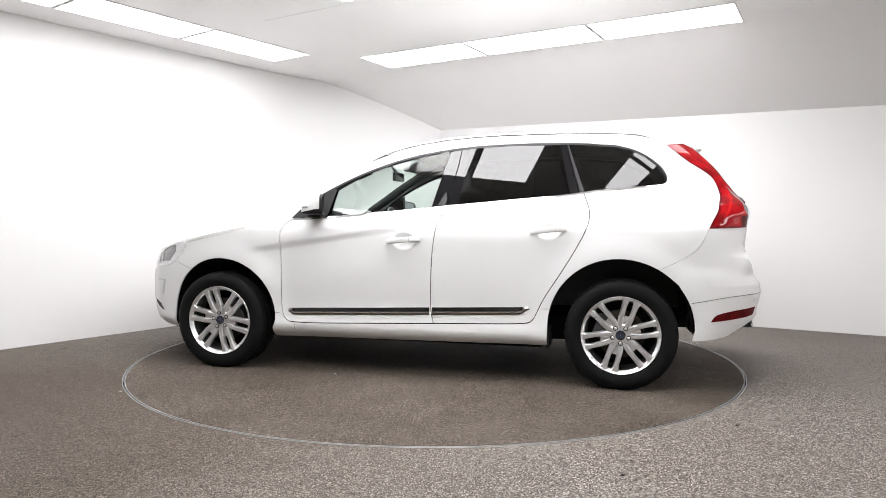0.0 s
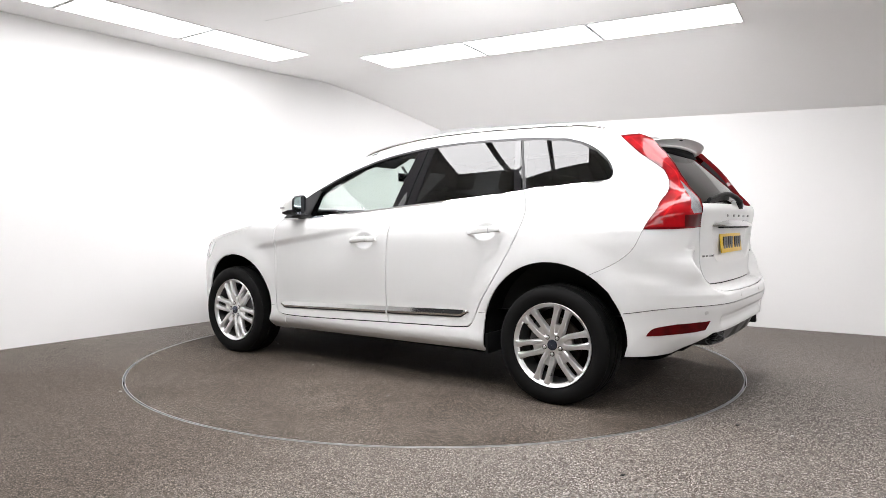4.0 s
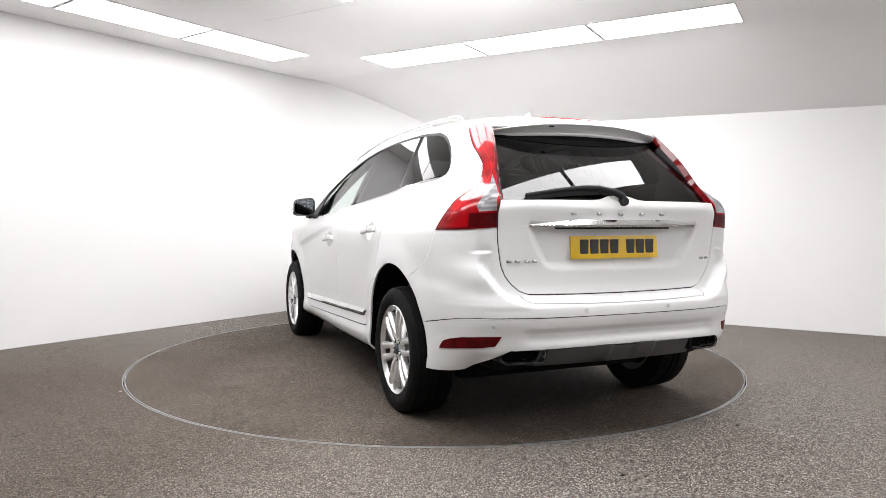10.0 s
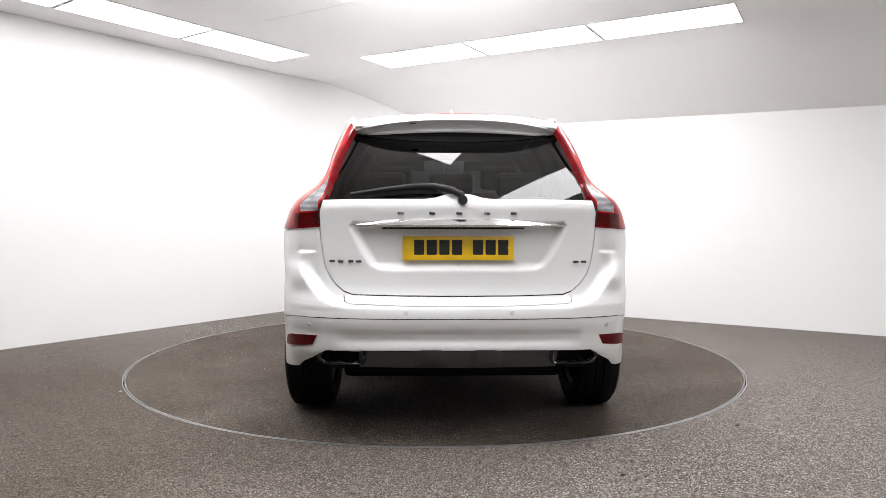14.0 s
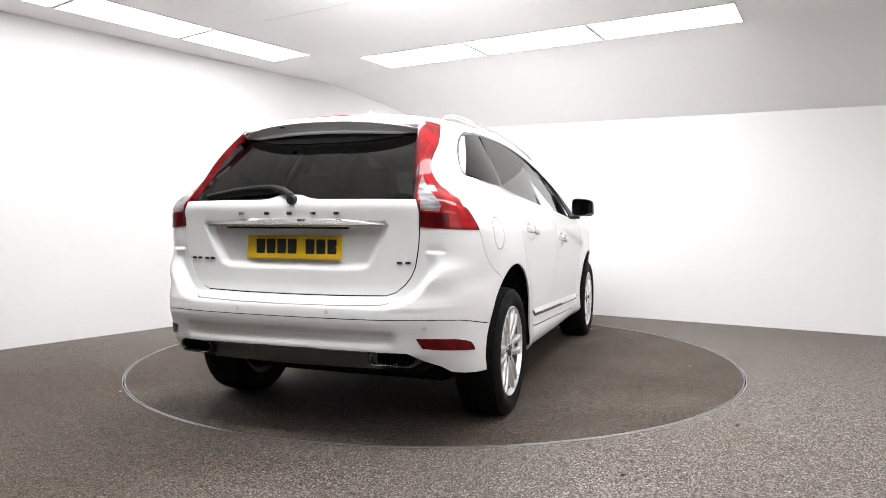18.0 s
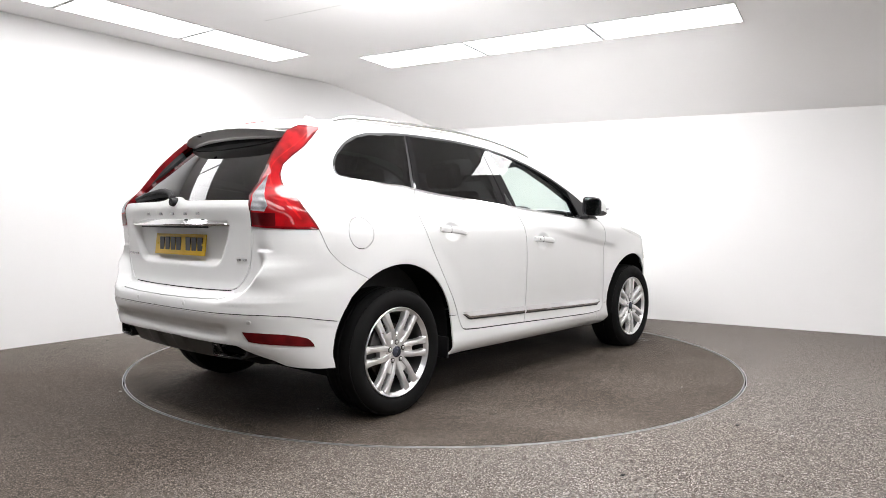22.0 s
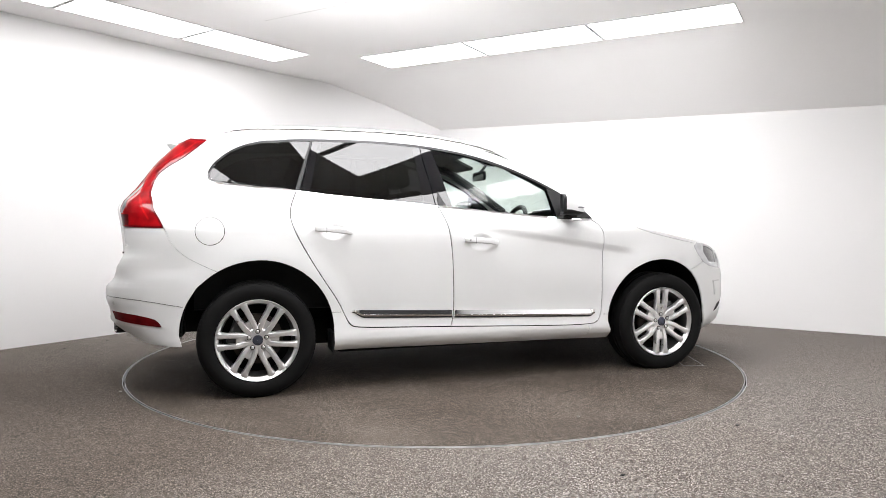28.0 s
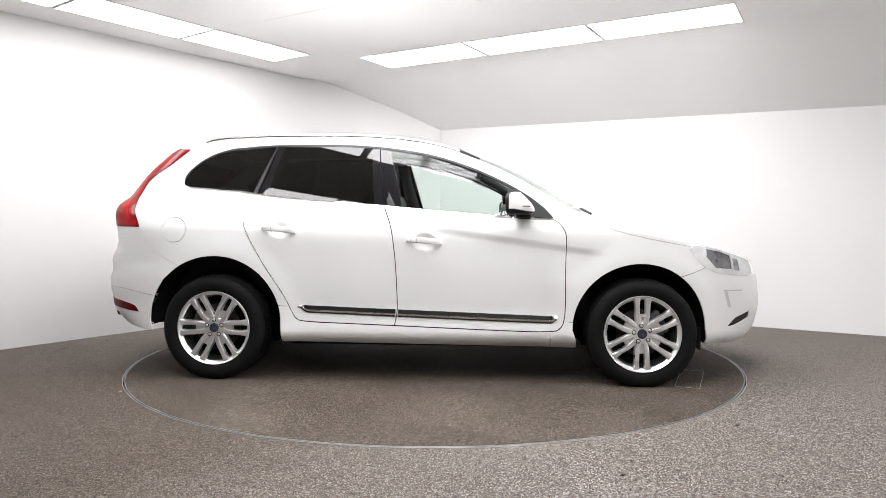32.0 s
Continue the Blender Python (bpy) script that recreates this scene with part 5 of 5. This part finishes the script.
        # mud flaps
        put("mud_flap", box(-0.945, -0.925, 0.66, 0.86, 0.235, 0.36, 0.006), BLACK, car, "black arch edge flap")
        put("mud_flap", box(1.775, 1.79, 0.60, 0.775, 0.215, 0.36, 0.006), BLACK, car, "black arch edge flap")


def tail_details(hatch):
    plate = part("number_plate", box(-2.150, -2.144, -0.26, 0.26, 0.8635, 0.9745, 0.002), YELLOW, car, "yellow rear number plate")
    for v in plate.data.vertices:
        v.co.x += 0.012 * (v.co.z - 0.92) / 0.055 * 0.5
    for k, y in enumerate((0.183, 0.124, 0.065, 0.006, -0.092, -0.151, -0.210)):
        part("character_bar", box(-2.1535, -2.148, y - 0.024, y + 0.024, 0.882, 0.958, 0.002), INK, plate, "black plate character drawn as a bar", False)
    for y in (-0.235, 0.235):
        part("plate_screw", box(-2.154, -2.148, y - 0.006, y + 0.006, 0.915, 0.927, 0.003), YELLOW, plate, smooth=False)
    # chrome handle bar
    n = 40
    bm = bmesh.new()
    prev = None
    for i in range(n + 1):
        y = -0.508 + 1.016 * i / n
        e = min(1.0, 0.15 + (0.508 - abs(y)) / 0.02)
        x = -2.186 + 0.05 * (abs(y) / 0.5) ** 2.5
        ring = [bm.verts.new((x + 0.02, y, 1.019)), bm.verts.new((x - 0.026 * e ** 0.5, y, 1.019)), bm.verts.new((x - 0.030 * e ** 0.5, y, 1.028)), bm.verts.new((x - 0.006, y, 1.019 + 0.034 * (0.35 + 0.65 * e))), bm.verts.new((x + 0.02, y, 1.019 + 0.034 * (0.35 + 0.65 * e)))]
        if prev:
            for j in range(5):
                bm.faces.new((prev[j], prev[(j + 1) % 5], ring[(j + 1) % 5], ring[j]))
        else:
            bm.faces.new(ring)
        prev = ring
    bm.faces.new(prev[::-1])
    part("chrome_bar", bm, BRIGHT, hatch, "chrome tailgate bar", angle=28)
    part("handle_recess", box(-2.185, -2.155, -0.305, 0.355, 1.008, 1.017, 0.003), BLACK, hatch, "black handle recess")
    for y in (0.267, 0.123, -0.002, -0.131, -0.254):
        x = skin(*on_tail(abs(y), 1.08)).x
        bm = bmesh.new()
        bm_box(bm, x - 0.006, x + 0.01, y - 0.014, y + 0.014, 1.074, 1.088, 0.003)
        part("badge_letter", bm, BADGE, hatch, "small chrome badge shape")
    for y in (0.588, 0.548, 0.500, 0.463, -0.553, -0.592):
        z = 0.858 if y > 0 else 0.855
        x = skin(*on_tail(abs(y), z)).x
        bm = bmesh.new()
        w = 0.015
        bm_box(bm, x - 0.005, x + 0.012, y - w * 0.85, y + w * 0.85, z - 0.0055, z + 0.0055, 0.002)
        part("badge_bar", bm, BADGE, hatch, "small chrome badge shape")
    # wiper
    arm = [(-2.19, -0.018, 1.140), (-2.193, -0.012, 1.166), (-2.178, 0.035, 1.190), (-2.163, 0.11, 1.206), (-2.155, 0.20, 1.206), (-2.153, 0.33, 1.193), (-2.142, 0.50, 1.168)]
    wp = new("rear_wiper", None)
    hang(wp, car, "black rear wiper")
    part("wiper_arm", tube(arm, lambda f: 0.018 - 0.009 * f, 10, 1.1), BLACK, wp)
    part("wiper_blade", tube([(-2.147, 0.10, 1.184), (-2.147, 0.25, 1.180), (-2.142, 0.40, 1.168), (-2.135, 0.50, 1.157)], 0.009, 8, 1.6), BLACK, wp)
    piv = lathe([(0.001, 0), (0.020, 0.0), (0.023, 0.012), (0.023, 0.04)], 20)
    bmesh.ops.transform(piv, matrix=Matrix.Translation((-2.206, -0.018, 1.143)) @ Matrix.Rotation(radians(-90), 4, "Z"), verts=piv.verts[:])
    part("pivot_cap", piv, BLACK, wp)
    # spoiler
    bm = bmesh.new()
    prev = None
    n = 36
    for i in range(n + 1):
        y = -0.525 + 1.05 * i / n
        u = abs(y) / 0.525
        xt = -1.922 + 0.115 * u ** 3
        zt = 1.551 - 0.042 * u ** 2.2
        zr = 1.615 - 0.05 * u ** 2.4
        th = 0.058 - 0.030 * u ** 3
        xa, xc = -1.60 + (xt + 1.62) * 0.42, -1.60 + (xt + 1.62) * 0.72
        ring = [(-1.60, y, zr - 0.004), (xa, y, zr - 0.020 - 0.01 * u ** 3), (xc, y, zt + 0.034 - 0.012 * u ** 3), (xt + 0.02, y, zt + 0.003), (xt, y, zt - 0.003), (xt + 0.008, y, zt - 0.010), (xt + 0.030, y, zt - 0.38 * th), (xt + 0.046, y, zt - 0.74 * th), (xt + 0.046, y, zt - 0.88 * th), (xt + 0.052, y, zt - th), (xt + 0.08, y, zt - th), (-1.62 + (xt + 1.67) * 0.6, y, zt - th + 0.004), (-1.62, y, zr - 0.07)]
        ring = [bm.verts.new(p) for p in ring]
        if prev:
            for j in range(len(ring)):
                bm.faces.new((prev[j], prev[(j + 1) % len(ring)], ring[(j + 1) % len(ring)], ring[j]))
        else:
            bm.faces.new(ring)
        prev = ring
    bm.faces.new(prev[::-1])
    sp = part("roof_spoiler", bm, PAINT, car, "white roof spoiler over the rear window", angle=35)
    bm = bmesh.new()
    prev = None
    for i in range(n + 1):
        y = -0.50 + 1.0 * i / n
        u = abs(y) / 0.50
        xt = -1.922 + 0.115 * u ** 3
        zt = 1.551 - 0.042 * u ** 2.2 - 0.050 + 0.028 * u ** 3
        zb = 1.444 + 0.045 * u ** 2.5
        def clear_of(z):
            return rear_x(y, z) - 0.010
        zm = (zt + zb) / 2
        path = [(min(xt + 0.058, clear_of(zt)), zt, 0.02), (min(xt + 0.060, clear_of(zm)), zm, 0.02), (clear_of(zb) + 0.006, zb, 0.008)]
        ring = [bm.verts.new((px, y, pz)) for px, pz, _ in path] + [bm.verts.new((px + w, y, pz)) for px, pz, w in path[::-1]]
        if prev:
            for j in range(6):
                bm.faces.new((prev[j], prev[(j + 1) % 6], ring[(j + 1) % 6], ring[j]))
        else:
            bm.faces.new(ring)
        prev = ring
    bm.faces.new(prev[::-1])
    part("spoiler_underside", bm, DARK, sp, "black panel under the spoiler", angle=35)
    part("brake_light_dot", box(-1.908, -1.888, 0.20, 0.23, 1.5285, 1.5345, 0.002), BLACK, sp)
    pts = [(-1.72, y, 1.615 - 0.05 * (abs(y) / 0.525) ** 2.4 - 0.013) for y in (-0.34 + 0.68 * i / 20 for i in range(21))]
    part("high_brake_light", tube(pts, lambda f: 0.009 if 0.03 < f < 0.97 else 0.004, 8), REDLENS, sp, "thin red high-level brake light")
    # fin
    fin = bmesh.new()
    rings = []
    for x, h, w in ((-1.16, 0.004, 0.012), (-1.20, 0.022, 0.024), (-1.25, 0.044, 0.028), (-1.30, 0.052, 0.022), (-1.32, 0.030, 0.016), (-1.325, 0.004, 0.012)):
        z0 = curve_keys(CROWN, x) - 0.004
        rings.append([fin.verts.new(p) for p in ((x, -w, z0), (x, -w * 0.45, z0 + h * 0.6), (x, 0, z0 + h + 0.004), (x, w * 0.45, z0 + h * 0.6), (x, w, z0))])
    for a, b in zip(rings, rings[1:]):
        for k in range(4):
            fin.faces.new((a[k], a[k + 1], b[k + 1], b[k]))
    part("antenna_fin", fin, PAINT, car, "white shark-fin antenna", angle=60)
    # skid plate with its raised ribs
    bm = bmesh.new()
    cols = []
    for i in range(61):
        y = -0.46 + 0.92 * i / 60
        rib = max(step(0.060, 0.080, abs(y)) * (1 - step(0.180, 0.200, abs(y))), 0.0)
        x = -2.232 + 0.03 * (y / 0.46) ** 2
        zt = 0.446 + 0.011 * rib
        cols.append([bm.verts.new(p) for p in ((x + 0.05, y, zt + 0.004), (x - 0.014 * rib, y, zt), (x + 0.004 - 0.014 * rib, y, zt - 0.010), (x + 0.03 - 0.016 * rib, y, 0.395), (x + 0.055, y, 0.362), (x + 0.16, y, 0.345), (x + 0.17, y, 0.40))])
    for a, b in zip(cols, cols[1:]):
        for k in range(6):
            bm.faces.new((a[k], a[k + 1], b[k + 1], b[k]))
    part("skid_plate", bm, SKID, car, "grey ribbed rear skid plate", angle=30)
    # parking sensors
    for y, z in ((0.240, 0.630), (-0.240, 0.630), (0.690, 0.566), (-0.690, 0.566)):
        s, zz = on_tail(abs(y), z)
        p, nn = skin(s, zz), normal(s, zz)
        if y < 0:
            p.y, nn.y = -p.y, -nn.y
        bm = lathe([(0.001, 0.002), (0.009, 0.002), (0.0105, 0.0005), (0.0105, -0.004), (0.0125, -0.004), (0.0125, 0.0005), (0.013, -0.001), (0.013, -0.006)], 20)
        bmesh.ops.transform(bm, matrix=Matrix.Translation(p) @ nn.to_track_quat("Y", "Z").to_matrix().to_4x4(), verts=bm.verts[:])
        part("parking_sensor", bm, SENSOR, car, "round white parking sensor")


SENSOR = worn("sensor_white", (0.62, 0.62, 0.61), 0.4, scale=40, amount=0.05, bump=0.0)


def cabin():
    # mostly unseen underbody blocks, added to keep light from reaching under the car
    part("underbody", box(-1.70, 2.0, -0.55, 0.55, 0.24, 0.42, 0.03), DARK, car, "dark underbody")
    part("floor_pan", box(-0.90, 0.90, -0.80, 0.80, 0.225, 0.45, 0.02), DARK, car, "dark floor pan")
    part("spare_wheel_well", box(-2.02, -1.62, -0.42, 0.42, 0.33, 0.50, 0.06, 3), DARK, car, "dark block added as a spare wheel well under the tail")
    part("silencer", box(-2.06, -1.80, -0.64, -0.40, 0.33, 0.45, 0.05, 3), DARK, car, "dark block added as an exhaust silencer")
    part("silencer", box(-2.06, -1.80, 0.40, 0.64, 0.33, 0.45, 0.05, 3), DARK, car, "dark block added as an exhaust silencer")
    part("rear_subframe", box(-1.62, -1.05, -0.60, 0.60, 0.19, 0.36, 0.04, 2), DARK, car, "dark block added as a rear subframe")
    part("front_subframe", box(1.05, 1.75, -0.58, 0.58, 0.19, 0.36, 0.04, 2), DARK, car, "dark block added as a front subframe")
    for sg in (1, -1):
        part("control_arm", tube([(-1.35, sg * 0.30, 0.22), (-1.387, sg * 0.72, 0.25)], 0.035, 8), DARK, car, "dark rear suspension arm")
        part("control_arm", tube([(1.35, sg * 0.30, 0.22), (1.387, sg * 0.72, 0.25)], 0.035, 8), DARK, car, "dark front suspension arm")
    part("luggage_floor", box(-2.08, -0.9, -0.66, 0.66, 0.82, 0.86, 0.01), INNER, car, "dark luggage floor")
    part("dashboard", box(0.62, 1.02, -0.78, 0.78, 0.70, 1.06, 0.06, 3), INNER, car, "dark dashboard")
    part("bulkhead", box(1.0, 1.06, -0.78, 0.78, 0.4, 1.06), DARK, car, "dark bulkhead")
    part("centre_console", box(-0.3, 0.65, -0.12, 0.12, 0.45, 0.74, 0.03), INNER, car, "dark centre console")
    for y in (0.37, -0.37):
        seat = new("front_seat", None)
        hang(seat, car, "dark leather front seat with a headrest")
        part("seat_cushion", box(-0.22, 0.36, y - 0.25, y + 0.25, 0.50, 0.70, 0.06, 3), LEATHER, seat)
        m = Matrix.Translation((-0.24, y, 0.66)) @ Matrix.Rotation(radians(-14), 4, "Y")
        part("seat_back", bm_box(bmesh.new(), -0.09, 0.09, -0.24, 0.24, 0.0, 0.60, 0.06, 3, m), LEATHER, seat)
        part("headrest", bm_box(bmesh.new(), -0.06, 0.06, -0.13, 0.13, 0.63, 0.80, 0.05, 3, m), LEATHER, seat)
        for d in (-0.05, 0.05):
            part("headrest_post", bm_box(bmesh.new(), -0.007, 0.007, d - 0.007, d + 0.007, 0.56, 0.66, 0.0, 2, m), CHROME, seat)
    bench = new("rear_seat", None)
    hang(bench, car, "dark leather rear bench with three headrests")
    part("seat_cushion", box(-1.02, -0.52, -0.64, 0.64, 0.52, 0.74, 0.06, 3), LEATHER, bench)
    m = Matrix.Translation((-1.06, 0, 0.68)) @ Matrix.Rotation(radians(-16), 4, "Y")
    part("seat_back", bm_box(bmesh.new(), -0.08, 0.08, -0.62, 0.62, 0.0, 0.52, 0.05, 3, m), LEATHER, bench)
    for y in (-0.40, 0.0, 0.40):
        part("headrest", bm_box(bmesh.new(), -0.05, 0.05, y - 0.13, y + 0.13, 0.53, 0.68, 0.045, 3, m), LEATHER, bench)
    # steering wheel, on the right-hand side
    sw = new("steering_wheel", None)
    hang(sw, car, "dark steering wheel")
    ring = [(0.18 * math.cos(2 * math.pi * k / 40), 0.18 * math.sin(2 * math.pi * k / 40)) for k in range(41)]
    m = Matrix.Translation((0.46, -0.37, 0.985)) @ Matrix.Rotation(radians(24), 4, "Y")
    part("wheel_rim", tube([m @ Vector((0, a, b)) for a, b in ring], 0.017, 10), LEATHER, sw)
    part("wheel_boss", bm_box(bmesh.new(), -0.02, 0.05, -0.08, 0.08, -0.06, 0.05, 0.02, 3, m), INNER, sw)
    for a in (0, 180, 270):
        mm = m @ Matrix.Rotation(radians(a), 4, "X")
        part("spoke", bm_box(bmesh.new(), -0.008, 0.012, 0.06, 0.175, -0.02, 0.02, 0.006, 2, mm), INNER, sw)
    part("steering_column", tube([m @ Vector((0.03, 0, 0)), m @ Vector((0.25, 0, 0))], 0.04, 12), INNER, sw)
    for y0, y1 in ((-0.62, -0.05), (-0.02, 0.55)):
        part("front_wiper", tube([(1.10, y0, curve_keys(CROWN, 1.10) - 0.03 * abs(y0) - 0.01), (1.075, (y0 + y1) / 2, 1.135), (1.07, y1, 1.125)], 0.009, 8), BLACK, car, "black front wiper")
    rm = part("cabin_mirror", box(0.33, 0.355, -0.12, 0.12, 1.36, 1.43, 0.012, 3), GLOSSBLACK, car, "black interior mirror")
    part("mirror_stem", tube([(0.35, 0, 1.42), (0.40, 0, 1.485)], 0.012, 8), BLACK, rm)
    for y in (0.36, -0.36):
        m = Matrix.Translation((0.20, y, 1.535)) @ Matrix.Rotation(radians(24), 4, "Y")
        part("sun_visor", bm_box(bmesh.new(), 0.0, 0.17, -0.2, 0.2, -0.012, 0.012, 0.01, 2, m), INNER, car, "dark folded sun visor")
    # roof lining and pillar trims
    bm = bmesh.new()
    cols = []
    for i in range(41):
        x = -1.80 + 2.0 * i / 40
        ye = half_width(x, curve_keys(EDGE, x)) - 0.02
        zc, ze = curve_keys(CROWN, x) - 0.03, curve_keys(EDGE, x) - 0.02
        cols.append([bm.verts.new((x, ye * c, zc - (zc - ze) * abs(c) ** 2.6)) for c in (-1, -0.8, -0.5, 0, 0.5, 0.8, 1)])
    for a, b in zip(cols, cols[1:]):
        for k in range(6):
            bm.faces.new((a[k], a[k + 1], b[k + 1], b[k]))
    part("roof_lining", bm, HEADLINER, car, "grey roof lining")
    for sg in (1, -1):
        pts = [(x, sg * (half_width(x, z) - 0.10), z) for x, z in ((0.86, 1.13), (0.7, 1.225), (0.5, 1.345), (0.3, 1.45), (0.1, 1.515))]
        part("pillar_trim", tube(pts, 0.035, 10), INNER, car, "dark windscreen pillar trim")
        pts = [(x, sg * (half_width(x, z) - 0.08), z) for x, z in ((-0.21, 1.10), (-0.27, 1.3), (-0.31, 1.53))]
        part("pillar_trim", tube(pts, 0.045, 10), INNER, car, "dark door pillar trim")
        pts = [(x, sg * (half_width(x, z) - 0.075), z) for x, z in ((-1.10, 1.20), (-1.03, 1.4), (-1.0, 1.54))]
        part("pillar_trim", tube(pts, 0.04, 10), INNER, car, "dark rear pillar trim")
        bm = bmesh.new()
        prev = None
        for i in range(25):
            x = -1.75 + 2.55 * i / 24
            zb = belt_z(max(min(x, 0.8), -1.6)) - 0.004
            w = half_width(x, zb)
            ring = [bm.verts.new((x, sg * (w - 0.040), zb)), bm.verts.new((x, sg * (w - 0.11), zb - 0.012)), bm.verts.new((x, sg * (w - 0.12), 0.5)), bm.verts.new((x, sg * (w - 0.06), 0.5))]
            if prev:
                for j in range(3):
                    bm.faces.new((prev[j], prev[j + 1], ring[j + 1], ring[j]))
            prev = ring
        part("door_card", bm, INNER, car, "dark inner door trim")


SPOKE_TURN = {(True, -1): 90, (False, -1): 0, (False, 1): 47, (True, 1): 71}
parts_made, tailgate = body()
top_surface()
for sx in (-1.387, 1.387):
    for sg in (1, -1):
        wheel(sg, sx, 0.893 if sx < 0 else 0.922, SPOKE_TURN[(sx > 0, sg)])
wheelhouses()
trims(parts_made)
tail_details(tailgate)
cabin()


def motions():
    off = Matrix.Translation((-0.0121, -0.0671, 0.0))
    walk(table, [(t, pose(0, 0, 0, 0, 0, a)) for t, a in TURN])
    walk(car, [(t, pose(0, 0, 0, 0, 0, a) @ off) for t, a in TURN])


motions()
